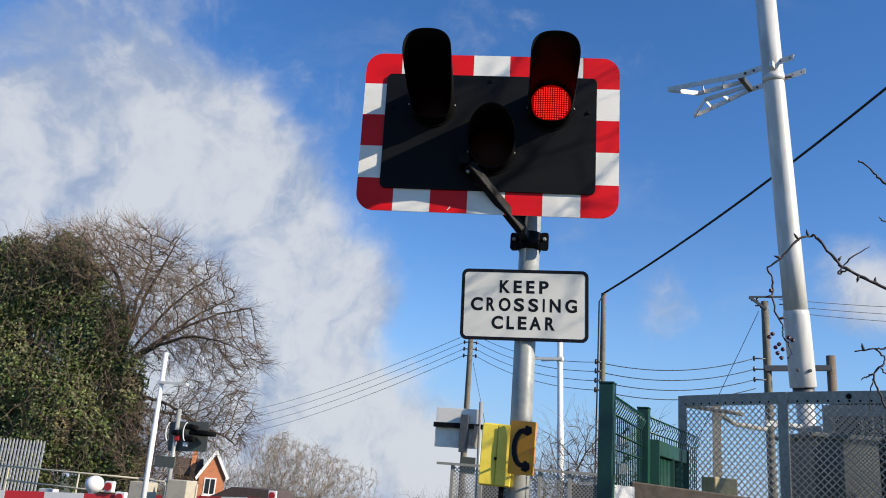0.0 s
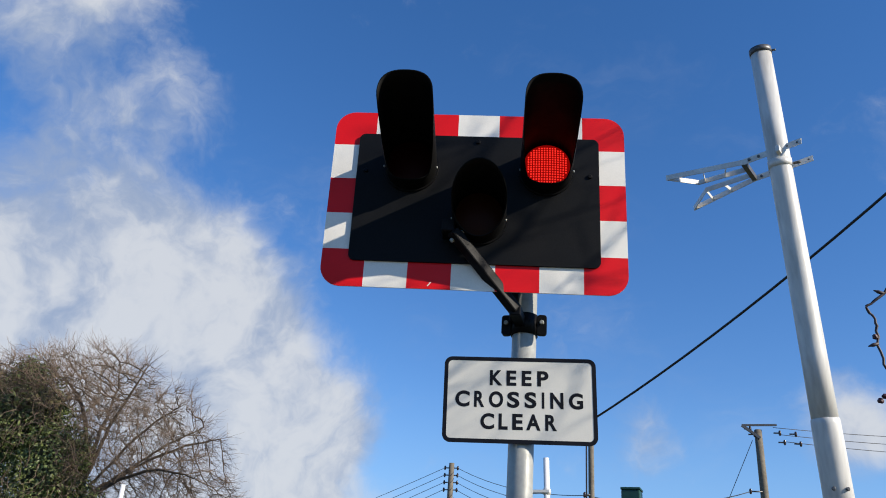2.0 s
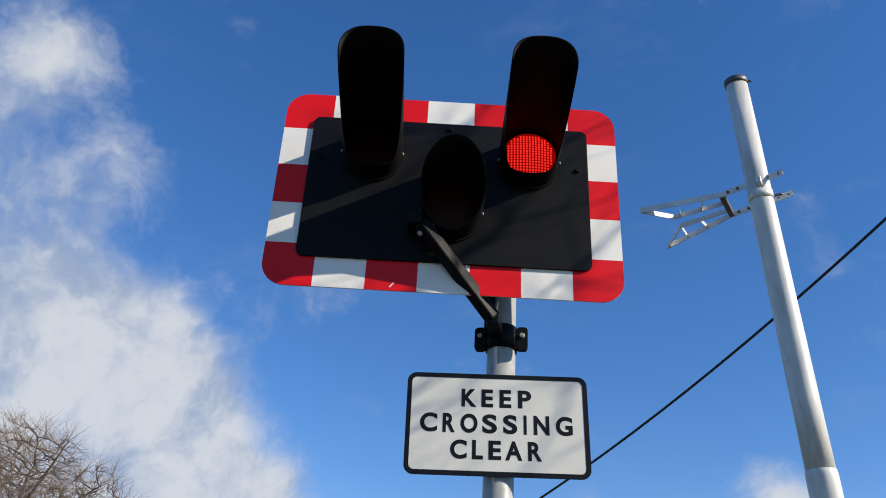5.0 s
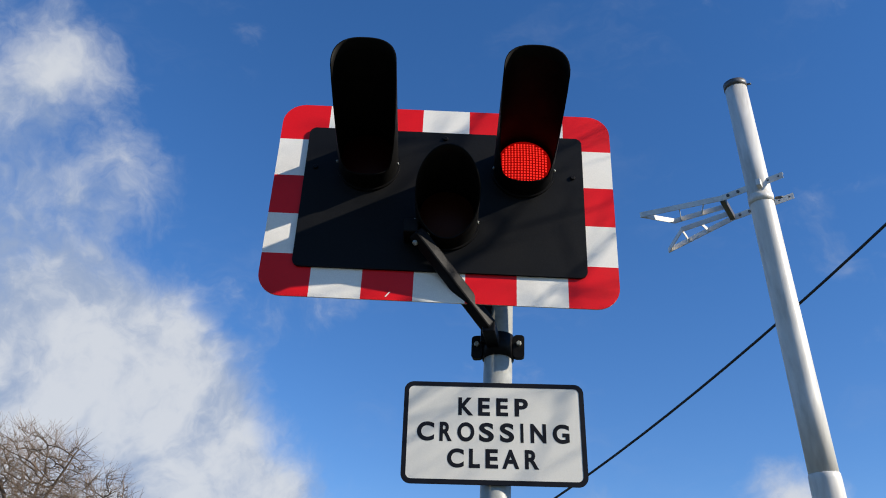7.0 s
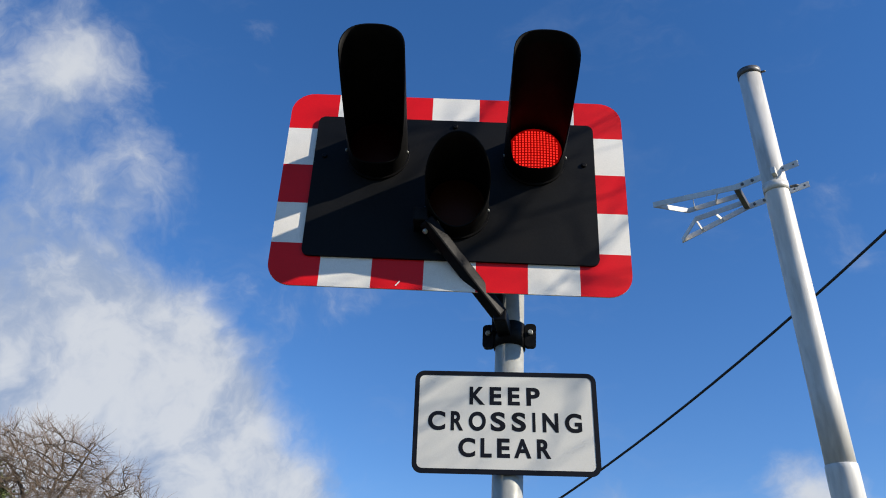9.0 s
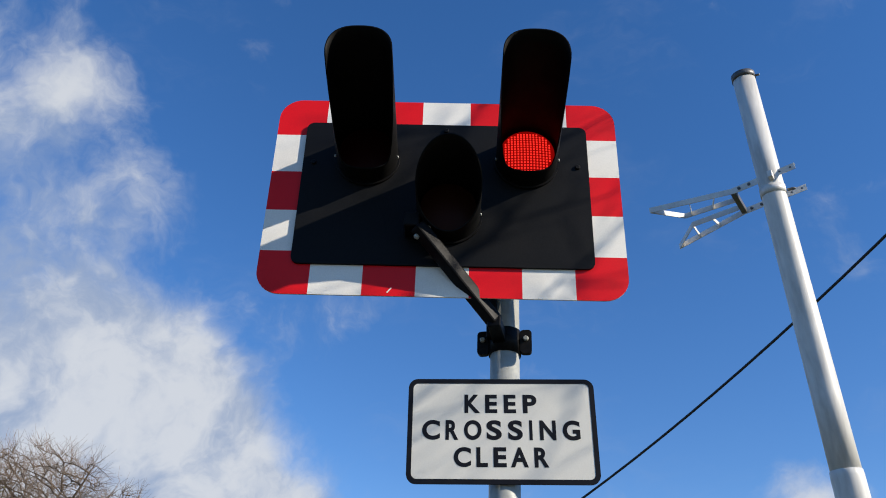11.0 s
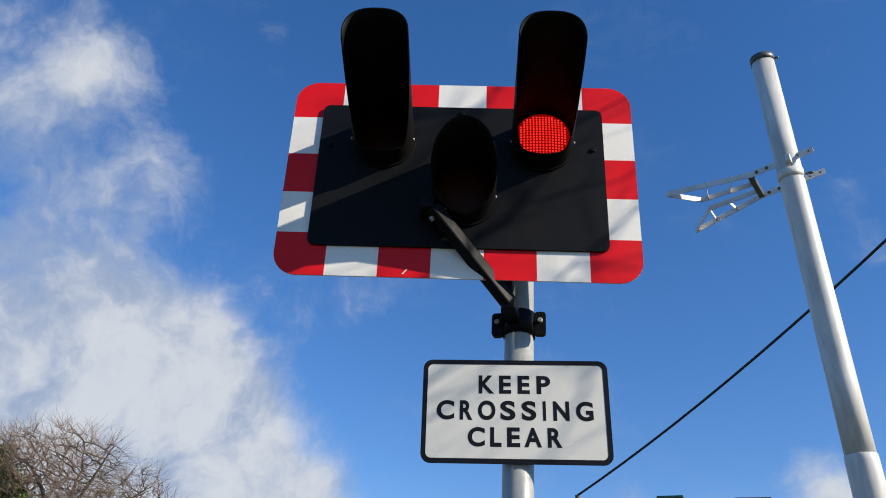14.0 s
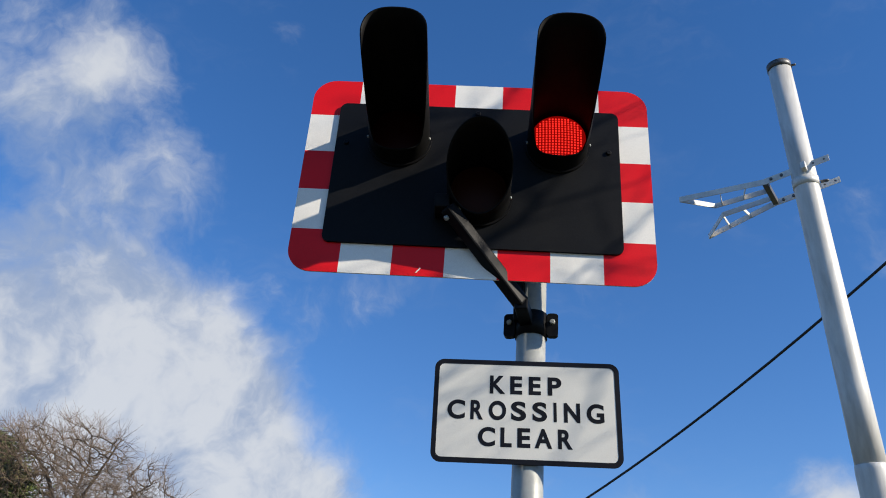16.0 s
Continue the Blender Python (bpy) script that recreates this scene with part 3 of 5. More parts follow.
# ---- green mesh fence and gate ----
fence = thing("mesh_fence", (0.80, -0.57, 0), "dark green welded mesh fence with square posts", "fence")
F0, F1 = Vector((0.80, -0.57, 0)), Vector((0.95, 0.40, 0))
for p, h in ((F0, 1.955), (F1, 1.955)):
    q = part("post", box(bmesh.new(), p + Vector((0, 0, h / 2)), (0.062, 0.062, h), pose(0, 0, 0, 0, 0, -9), 0.004), GREEN, fence)
    part("post_cap", box(bmesh.new(), p + Vector((0, 0, h + 0.004)), (0.066, 0.066, 0.008), pose(0, 0, 0, 0, 0, -9), 0.002), GREEN, q)


def mesh_bay(a, b, top, count):
    """Welded mesh: upright wires with a folded head, and pairs of level wires."""
    along = (b - a).normalized()
    out = along.cross(Vector((0, 0, 1)))
    me = None
    for k in range(count):
        p = a.lerp(b, (k + 0.5) / count)
        if me is None:
            path = [Vector((0, 0, 0.08)), Vector((0, 0, top - 0.09)), out * 0.022 + Vector((0, 0, top - 0.05)), out * 0.008 + Vector((0, 0, top - 0.01))]
            first = part("wire", tube(bmesh.new(), [p + q for q in path], 0.0032, 5), GREEN, fence)
            me, start = first.data, p
        else:
            ob = new("wire", me)
            ob.parent = fence
            ob.location = p - start
            PLACE[ob.name] = PLACE[fence.name]
    for z in (0.25, 0.75, 1.25, top - 0.40, top - 0.24, top - 0.17, top - 0.09, top - 0.01):
        for s in (-1, 1):
            part("rail_wire", tube(bmesh.new(), [a + out * s * 0.005 + Vector((0, 0, z)), b + out * s * 0.005 + Vector((0, 0, z))], 0.0032, 5), GREEN, fence)


mesh_bay(F0 + Vector((0.01, 0.03, 0)), F1 - Vector((0.01, 0.03, 0)), 1.93, 17)
F2 = Vector((1.30, 1.75, 0))
mesh_bay(F1 + Vector((0.02, 0.04, 0)), F2, 1.93, 22)
gate = thing("metal_gate", F1 + Vector((0.06, 0.1, 0)), "dark green steel gate with a welded frame", "gate")
G0, G1, GT = Vector((1.005, 0.46, 0)), Vector((1.195, 1.35, 0)), 1.80
for f, wide in ((0.0, 0.06), (0.52, 0.04), (0.78, 0.05), (1.0, 0.06)):
    p = G0.lerp(G1, f)
    part("upright", bar(bmesh.new(), p + Vector((0, 0, 0.1)), p + Vector((0, 0, GT)), wide, 0.05, 0.003), GREEN, gate)
for z in (0.15, 0.95, GT - 0.04):
    part("rail", bar(bmesh.new(), G0 + Vector((0, 0, z)), G1 + Vector((0, 0, z)), 0.05, 0.08, 0.003), GREEN, gate)
for k in range(10):
    p = G0.lerp(G1, 0.06 + k * 0.045)
    part("infill_bar", tube(bmesh.new(), [p + Vector((0, 0, 0.15)), p + Vector((0, 0, GT - 0.08))], 0.006, 6), GREEN, gate)
part("latch", box(bmesh.new(), G0.lerp(G1, 0.2) + Vector((-0.03, -0.02, 1.53)), (0.04, 0.12, 0.03), None, 0.006), ALU, gate)
notice = thing("notice_plate", (0.86, -0.5, 1.45), "small white notice with unreadable lettering on the green fence", "sign")
NP = pose(0.868, -0.33, 1.44, 0, 0, 70)
part("plate", plate(bmesh.new(), outline(0.26, 0.2, 0.01, 3), 0, 0.004, NP), GREY_PAINT, notice)
part("text_bar", plate(bmesh.new(), [(-0.1, -0.02), (0.08, -0.02), (0.08, 0.03), (-0.1, 0.03)], -0.002, -0.0005, NP), LETTER, notice)
for z in (1.62, 1.76):
    ins = thing("wall_socket_box", (0.90, 0.05, z), "small cream junction box behind the mesh fence", "junction box", "junction boxes")
    part("body", box(bmesh.new(), (0.85, 0.08, z), (0.05, 0.05, 0.055), None, 0.006), PAINT, ins)
    part("lead", tube(bmesh.new(), [(0.85, 0.05, z + 0.03), (0.87, 0.05, z + 0.06), (0.88, 0.08, z + 0.055)], 0.006, 6), BLACK, ins)

# ---- timber rail and post ----
rail = thing("timber_rail", (1.5, 0.02, 0), "weathered dark timber rail on short posts", "rail")
part("board", bar(bmesh.new(), (0.893, 0.0, 1.517), (2.45, -0.05, 1.42), 0.045, 0.10, 0.006), TIMBER, rail)
for x in (1.2, 2.2):
    part("leg", box(bmesh.new(), (x, 0.05, 0.72), (0.09, 0.08, 1.44), None, 0.006), TIMBER, rail)
stump = thing("timber_post", (1.35, 0.95, 0), "thick square timber post with a pale sawn top", "post")
part("shaft", box(bmesh.new(), (1.375, 0.95, 0.82), (0.15, 0.14, 1.64), pose(0, 0, 0, 0, 0, 28), 0.008), TIMBER_PALE, stump)

# ---- mesh cage round the equipment ----
CT = 2.15
cage = thing("mesh_enclosure", (1.73, 0.95, 0), "galvanised enclosure of diamond mesh panels in drilled steel frames", "enclosure")


def diamond(a, b, z0, z1, pitch, wire, name="mesh_panel", owner=None):
    """A sheet of expanded metal between two uprights: two families of slanting strands."""
    a, b = Vector(a), Vector(b)
    wide, high = (b - a).length, z1 - z0
    along = (b - a).normalized()
    out = along.cross(Vector((0, 0, 1)))
    verts, faces = [], []
    for family, s in ((0, 1), (1, -1)):
        off = 0.0012 * (1 if family else -1)
        n = int((wide + high) / pitch) + 1
        for k in range(n):
            c = k * pitch - (high if s > 0 else 0)
            u0, u1 = max(0, c if s > 0 else c - high), min(wide, c + high if s > 0 else c)
            if u1 - u0 < 0.005:
                continue
            w0, w1 = (u0 - c, u1 - c) if s > 0 else (c - u0, c - u1)
            p, q = a + along * u0 + Vector((0, 0, z0 + w0)) + out * off, a + along * u1 + Vector((0, 0, z0 + w1)) + out * off
            d = (q - p).normalized()
            side = d.cross(out) * wire
            base = len(verts)
            for e in (p, q):
                for du, dv in ((-1, -1), (1, -1), (1, 1), (-1, 1)):
                    verts.append(tuple(e + side * du + out * dv * wire * 0.7))
            for k2 in range(4):
                j = (k2 + 1) % 4
                faces.append((base + k2, base + j, base + 4 + j, base + 4 + k2))
    return raw(name, verts, faces, MESH_STEEL, owner or cage, kind="stuff")


C0, C1, C2 = Vector((1.19, 1.37, 0)), Vector((1.733, 0.945, 0)), Vector((2.62, 0.47, 0))
C3, C4 = Vector((2.08, 1.50, 0)), Vector((2.95, 1.06, 0))
for a, b in ((C0, C1), (C1, C2), (C3, C4)):
    bay = (b - a).normalized()
    out = bay.cross(Vector((0, 0, 1)))
    fr = part("top_rail", bar(bmesh.new(), a + Vector((0, 0, CT - 0.035)), b + Vector((0, 0, CT - 0.035)), 0.006, 0.07, 0.001), MESH_STEEL, cage, "drilled flat steel rail")
    if a in (C0, C1) and b in (C1, C2):
        n = int((b - a).length / 0.055)
        for k in range(n):
            p = a.lerp(b, (k + 0.5) / n) + Vector((0, 0, CT - 0.055)) + out * 0.003
            part("hole", bolt(bmesh.new(), p, out, 0.0065, 0.0012), BLACK, fr)
    for p in (a, b):
        part("corner_post", bar(bmesh.new(), p + Vector((0, 0, 0.0)), p + Vector((0, 0, CT - 0.002)), 0.06, 0.008, 0.001, up=out), MESH_STEEL, cage)
    diamond(a, b, 0.9, CT - 0.07, 0.041 if b is not C4 else 0.024, 0.0028 if b is not C4 else 0.0024)
mid = C0.lerp(C1, 0.32) + Vector((0.03, 0.06, 0))
part("brace_post", bar(bmesh.new(), mid, mid + Vector((0, 0, CT - 0.03)), 0.05, 0.04, 0.002), MESH_STEEL, cage)
part("brace_rail", tube(bmesh.new(), [mid + Vector((0.02, 0.02, 2.04)), mid + Vector((0.12, 0.1, 1.99)), Vector((1.72, 1.55, 1.98))], 0.016, 8), MESH_STEEL, cage)
part("hand_rail", tube(bmesh.new(), [C0 + Vector((0.03, 0.02, CT - 0.06)), C1 + Vector((-0.2, 0.2, CT - 0.12))], 0.014, 8), MESH_STEEL, cage)
part("big_hole", bolt(bmesh.new(), C1.lerp(C2, 0.36) + Vector((-0.003, -0.006, CT - 0.03)), (C2 - C1).cross(Vector((0, 0, 1))), 0.016, 0.002), BLACK, cage)
cab = thing("equipment_cabinet", (2.4, 1.7, 0), "grey green metal equipment cabinet behind the mesh", "cabinet")
part("body", box(bmesh.new(), (2.47, 1.80, 0.97), (1.15, 0.5, 1.94), pose(0, 0, 0, 0, 0, 14), 0.015), CABINET, cab)
part("lid", box(bmesh.new(), (2.47, 1.80, 1.955), (1.2, 0.56, 0.03), pose(0, 0, 0, 0, 0, 14), 0.006), CABINET, cab)
for k, (x, z) in enumerate(((-0.35, 1.6), (-0.2, 1.45), (-0.3, 1.3), (0.25, 1.55), (0.32, 1.55), (-0.05, 1.62))):
    m = pose(2.47, 1.80, 0, 0, 0, 14)
    part("vent", bolt(bmesh.new(), m @ Vector((x, -0.251, z)), m.to_3x3() @ Vector((0, -1, 0)), 0.03 if k == 0 else 0.018, 0.006), BLACK, cab)
ebox = thing("equipment_box", (2.40, 1.80, 1.97), "dark grey ribbed equipment box on top of the cabinet", "box")
EB = pose(2.40, 1.80, 2.085, 0, 0, 14)
part("body", box(bmesh.new(), EB.translation, (0.34, 0.30, 0.22), EB.to_3x3().to_4x4(), 0.012), BLACK_PANEL, ebox)
for k in range(5):
    part("rib", box(bmesh.new(), EB @ Vector((-0.14 + k * 0.07, -0.154, 0)), (0.014, 0.012, 0.19), EB.to_3x3().to_4x4(), 0.003), CABINET, ebox)
part("lid", box(bmesh.new(), EB @ Vector((0, 0, 0.116)), (0.37, 0.33, 0.018), EB.to_3x3().to_4x4(), 0.005), CABINET, ebox)
drum = thing("black_drum", (2.36, 1.02, 0), "black plastic drum standing behind the mesh", "drum")
part("body", tube(bmesh.new(), [(2.40, 0.98, z) for z in (0, 0.02, 1.88, 1.95, 1.98)], [0.15, 0.16, 0.16, 0.13, 0.06], 24), BLACK, drum)
head = thing("motor_head", on_tall(1.95), "grey steel clamp and housing at the foot of the tall pole", "housing")
part("housing", box(bmesh.new(), on_tall(1.97) + Vector((0.02, -0.02, 0)), (0.15, 0.13, 0.20), pose(0, 0, 0, 0, 0, -20), 0.02), GALV, head)
part("arm", bar(bmesh.new(), on_tall(2.05) + Vector((-0.05, -0.06, 0)), on_tall(2.0) + Vector((-0.3, -0.14, 0.06)), 0.04, 0.04, 0.004), ALU, head)
part("motor", tube(bmesh.new(), [on_tall(1.92) + Vector((-0.2, -0.12, 0)), on_tall(1.92) + Vector((-0.02, -0.12, 0))], 0.07, 16), BLACK, head)

# ---- bramble near the camera ----
bramble = thing("bramble", (2.1, -1.5, 0), "dark leafless bramble stems with a few dried berries", "shrub")


def stem(pts, r0, r1, name="stem", mat=THORN, owner=None, jitter=0.006, n=6):
    pts = [Vector(p) for p in pts]
    fine = []
    for i in range(len(pts) - 1):
        p0, p1, p2, p3 = pts[max(i - 1, 0)], pts[i], pts[i + 1], pts[min(i + 2, len(pts) - 1)]
        for k in range(n):
            t = k / n
            fine.append(0.5 * ((2 * p1) + (p2 - p0) * t + (2 * p0 - 5 * p1 + 4 * p2 - p3) * t * t + (3 * p1 - p0 - 3 * p2 + p3) * t ** 3) + Vector([random.uniform(-jitter, jitter) for _ in range(3)]))
    fine.append(pts[-1])
    radii = [(r0 + (r1 - r0) * i / (len(fine) - 1)) * random.uniform(0.85, 1.25) for i in range(len(fine))]
    return part(name, tube(bmesh.new(), fine, radii, 7), mat, owner or bramble)


stem([(2.3, -1.5, 0.0), (2.25, -1.55, 1.2), (2.0, -1.6, 1.93), (1.80, -1.64, 2.06), (1.637, -1.66, 2.124), (1.55, -1.66, 2.17), (1.505, -1.66, 2.205), (1.46, -1.65, 2.275), (1.444, -1.65, 2.29), (1.40, -1.66, 2.275), (1.35, -1.66, 2.215), (1.309, -1.66, 2.186)], 0.006, 0.0025, jitter=0.0025)
stem([(1.309, -1.66, 2.186), (1.325, -1.66, 2.15), (1.322, -1.66, 2.082), (1.345, -1.66, 2.01), (1.347, -1.66, 1.982), (1.368, -1.66, 1.933), (1.355, -1.66, 1.915)], 0.003, 0.0015, jitter=0.003)
stem([(1.53, -1.66, 2.185), (1.505, -1.66, 2.17), (1.54, -1.66, 2.215), (1.595, -1.66, 2.254)], 0.0035, 0.0012, jitter=0.003)
stem([(2.25, -1.55, 1.2), (1.85, -1.63, 1.55), (1.68, -1.66, 1.72), (1.615, -1.66, 1.777), (1.592, -1.66, 1.831), (1.581, -1.66, 1.877), (1.612, -1.66, 1.915), (1.592, -1.66, 1.948), (1.536, -1.66, 1.941)], 0.004, 0.002, jitter=0.0025)
stem([(1.592, -1.66, 1.948), (1.626, -1.66, 1.956), (1.70, -1.66, 1.97), (1.78, -1.66, 1.96)], 0.0025, 0.002, jitter=0.003)
stem([(1.581, -1.66, 1.877), (1.561, -1.66, 1.869), (1.548, -1.66, 1.86)], 0.003, 0.0012, jitter=0.002)
stem([(1.60, -1.66, 1.895), (1.63, -1.66, 1.86), (1.65, -1.66, 1.815)], 0.0022, 0.001, jitter=0.003)
stem([(1.58, -1.66, 1.86), (1.565, -1.66, 1.81), (1.57, -1.66, 1.775)], 0.0018, 0.001, jitter=0.003)
stem([(2.25, -1.55, 1.4), (2.1, -1.6, 2.1), (1.80, -1.66, 2.33), (1.657, -1.66, 2.444), (1.617, -1.66, 2.49), (1.58, -1.66, 2.527)], 0.006, 0.002, jitter=0.0025)
stem([(1.80, -1.66, 2.33), (1.65, -1.66, 2.329), (1.626, -1.66, 2.346)], 0.003, 0.0012, jitter=0.003)
for a, d in (((1.505, -1.66, 2.205), (0.6, 0, 1)), ((1.40, -1.66, 2.275), (-0.6, 0, 1)), ((1.43, -1.65, 2.288), (-0.2, 0, 1)), ((1.35, -1.66, 2.215), (-1, 0, 0.4)), ((1.322, -1.66, 2.10), (-1, 0, -0.3)), ((1.335, -1.66, 2.03), (1, 0, 0.2)), ((1.60, -1.66, 2.14), (0.2, 0, 1)), ((1.56, -1.66, 2.165), (-0.3, 0, -1)), ((1.56, -1.66, 1.944), (-0.2, 0, 1))):
    p = Vector(a)
    part("bud", tube(bmesh.new(), [p, p + Vector(d).normalized() * 0.012, p + Vector(d).normalized() * 0.022], [0.0035, 0.004, 0.001], 6), THORN, bramble)
for p in ((1.318, -1.66, 2.115), (1.318, -1.66, 1.985), (1.308, -1.66, 1.975), (1.325, -1.66, 1.945), (1.335, -1.66, 1.955), (1.345, -1.66, 1.94), (1.33, -1.66, 1.928), (1.362, -1.66, 1.975), (1.372, -1.66, 1.968), (1.34, -1.66, 1.915)):
    bm = bmesh.new()
    bmesh.ops.create_icosphere(bm, subdivisions=2, radius=0.0062, matrix=Matrix.Translation(p))
    for v in bm.verts:
        v.co += (v.co - Vector(p)) * random.uniform(-0.15, 0.15)
    part("berry", bm, BERRY, bramble)

# ---- poles and wires ----


def wood_pole(base, top, r, label):
    t = thing("utility_pole", base, label, "utility pole", "utility poles")
    b, e = Vector(base), Vector(top)
    part("shaft", tube(bmesh.new(), [b.lerp(e, k / 6) for k in range(7)], [r * (1.15 - 0.3 * k / 6) for k in range(7)], 14), POLE_WOOD, t)
    return t


def insulator(at, owner, arm=0.12, side=-1):
    a = Vector(at)
    o = part("insulator", tube(bmesh.new(), [a, a + Vector((side * arm, 0, 0.0))], 0.02, 6), STEEL_DARK, owner)
    part("cup", tube(bmesh.new(), [a + Vector((side * arm, 0, z)) for z in (-0.07, -0.03, 0.03, 0.07)], [0.02, 0.036, 0.036, 0.02], 10), CERAMIC, o)


def wire(a, b, sag, r, label="thin black overhead wire"):
    t = thing("overhead_wire", a, label, "wire", "overhead wires")
    part("line", tube(bmesh.new(), sagging(a, b, sag), r * 0.72, 6), CABLE, t)


gz = ground_z
FP = (-5.21, 24, gz(24))
fp = wood_pole(FP, (-5.24, 24, 6.72), 0.105, "weathered wooden utility pole carrying four wires")
for z in (6.56, 6.32, 6.08, 5.84):
    for s in (-1, 1):
        insulator((-5.24, 24, z), fp, 0.22, s)
RP = wood_pole((4.2, 20, gz(20)), (4.12, 20, 7.10), 0.115, "weathered wooden utility pole with insulators and a steel crossbar")
part("crossbar", bar(bmesh.new(), (4.05, 19.9, 5.17), (5.78, 19.9, 5.25), 0.08, 0.16, 0.01), STEEL_DARK, RP)
part("crossarm", bar(bmesh.new(), (3.7, 19.9, 7.2), (4.15, 19.9, 6.85), 0.07, 0.07), STEEL_DARK, RP)
part("crossarm", bar(bmesh.new(), (3.7, 19.9, 7.2), (4.6, 19.9, 7.22), 0.05, 0.05), STEEL_DARK, RP)
for x, z in ((3.75, 7.1), (3.85, 6.95), (4.5, 7.0), (4.9, 6.98), (4.6, 6.75), (5.0, 6.72)):
    insulator((x, 19.9, z), RP, 0.16, 1)
for z in (5.44, 5.14, 4.85):
    insulator((4.08, 19.9, z), RP, 0.3, -1)
part("transformer", tube(bmesh.new(), [(4.78, 19.9, 4.93), (4.78, 19.9, 5.08)], 0.12, 10), BLACK, RP)
hp = thing("wooden_post", (5.8, 20, gz(20)), "greenish weathered wooden post beside the utility pole", "post")
part("shaft", tube(bmesh.new(), [(5.8, 20, gz(20)), (5.78, 20, 5.6)], 0.12, 14), TIMBER, hp)
TPOST = Vector((-0.28, 18, 6.77))
tp = wood_pole((-0.25, 18, gz(18)), TPOST, 0.082, "slim wooden telegraph pole with a cable down its side")
part("down_lead", tube(bmesh.new(), [TPOST + Vector((0.05, -0.1, 0.0)), TPOST + Vector((-0.11, -0.08, -0.25)), TPOST + Vector((-0.11, -0.08, -2.2)), TPOST + Vector((-0.12, -0.08, -6))], 0.022, 6), CABLE, tp)
for z in (-1.9, -2.15, -2.4, -2.65):
    insulator(TPOST + Vector((-0.02, -0.08, z)), tp, 0.14, -1)
cable = thing("overhead_cable", TPOST, "thick black telephone cable rising overhead", "cable", "overhead wires")
CEND = Vector((7.77, 9.6, 11.15))
part("line", tube(bmesh.new(), sagging(TPOST, CEND, 0.34), 0.028, 8), CABLE, cable)
for i in range(4):
    za, zp, zr = (6.56, 6.32, 6.08, 5.84)[i], TPOST.z - (1.9, 2.15, 2.4, 2.65)[i], (5.44, 5.14, 4.85, 4.6)[i]
    wire((-5.02, 24, za), (-0.4, 18, zp), 0.25, 0.013)
    wire((-0.4, 18, zp), (3.8, 19.9, zr), 0.28, 0.016)
    wire((-5.46, 24, za), (-30.3, 51, 4.85 - 0.55 * i), 0.55, 0.013)
for i in range(3):
    wire((4.5 + 0.15 * i, 19.9, 7.15 - 0.19 * i), (13.2, 27.5, 8.75 - 0.30 * i), 0.1, 0.012)
wire((3.95, 19.95, 6.8), (2.3, 20.5, 3.2), 0.0, 0.012, "thin steel stay wire")
wire((-5.1, 24, 5.6), (-4.0, 24, 1.5), 0.0, 0.012, "thin steel stay wire")

# ---- white lighting poles ----


def lighting_pole(base, top, r, arm, armlen, label):
    t = thing("lighting_pole", base, label, "pole", "lighting poles")
    b, e = Vector(base), Vector(top)
    part("shaft", tube(bmesh.new(), [b, b.lerp(e, 0.6), b.lerp(e, 0.6) + Vector((0, 0, 0.02)), e], [r, r, r * 0.85, r * 0.8], 16), PAINT, t)
    m = b.lerp(e, (arm - b.z) / (e.z - b.z))
    part("arm", bar(bmesh.new(), m + Vector((-0.1 * armlen, -r, 0)), m + Vector((armlen, -r, -0.02)), 0.05, 0.06), ALU, t)
    part("arm", bar(bmesh.new(), m + Vector((-0.1 * armlen, r, 0.02)), m + Vector((armlen * 0.8, r + 0.2, 0.0)), 0.05, 0.06), ALU, t)
    part("clamp", tube(bmesh.new(), [m - Vector((0, 0, 0.06)), m + Vector((0, 0, 0.06))], r * 1.1, 16), ALU, t)


lighting_pole((-10.79, 14, gz(14)), (-10.845, 14, 4.07), 0.066, 3.32, 0.75, "white painted steel pole with a short bracket")
lighting_pole((-1.0, 16, gz(16)), (-1.22, 16, 5.37), 0.085, 4.60, -0.62, "white painted steel pole with a short bracket")

# ---- back of the far sign ----
fs = thing("far_sign", (-3.5, 18, gz(18)), "grey back of a rectangular sign on a thin post", "sign")
part("post", tube(bmesh.new(), [(-3.44, 18, gz(18)), (-3.51, 18, 3.65)], 0.055, 12), GALV, fs)
part("board", box(bmesh.new(), (-4.12, 18.1, 2.92), (1.30, 0.02, 1.06), None, 0.004), GREY_BACK, fs)
part("crossbar", box(bmesh.new(), (-4.1, 18.0, 2.98), (1.40, 0.1, 0.13), None, 0.006), BLACK, fs)
part("back_box", box(bmesh.new(), (-3.93, 17.98, 2.78), (0.22, 0.16, 1.0), None, 0.01), STEEL_DARK, fs)
part("lamp_box", box(bmesh.new(), (-3.62, 17.9, 2.72), (0.12, 0.1, 0.55), pose(0, 0, 0, 0, 10, 0), 0.01), STEEL_DARK, fs)
part("small_plate", box(bmesh.new(), (-3.85, 18.4, 1.95), (0.4, 0.05, 0.45), None, 0.006), CABINET, fs)

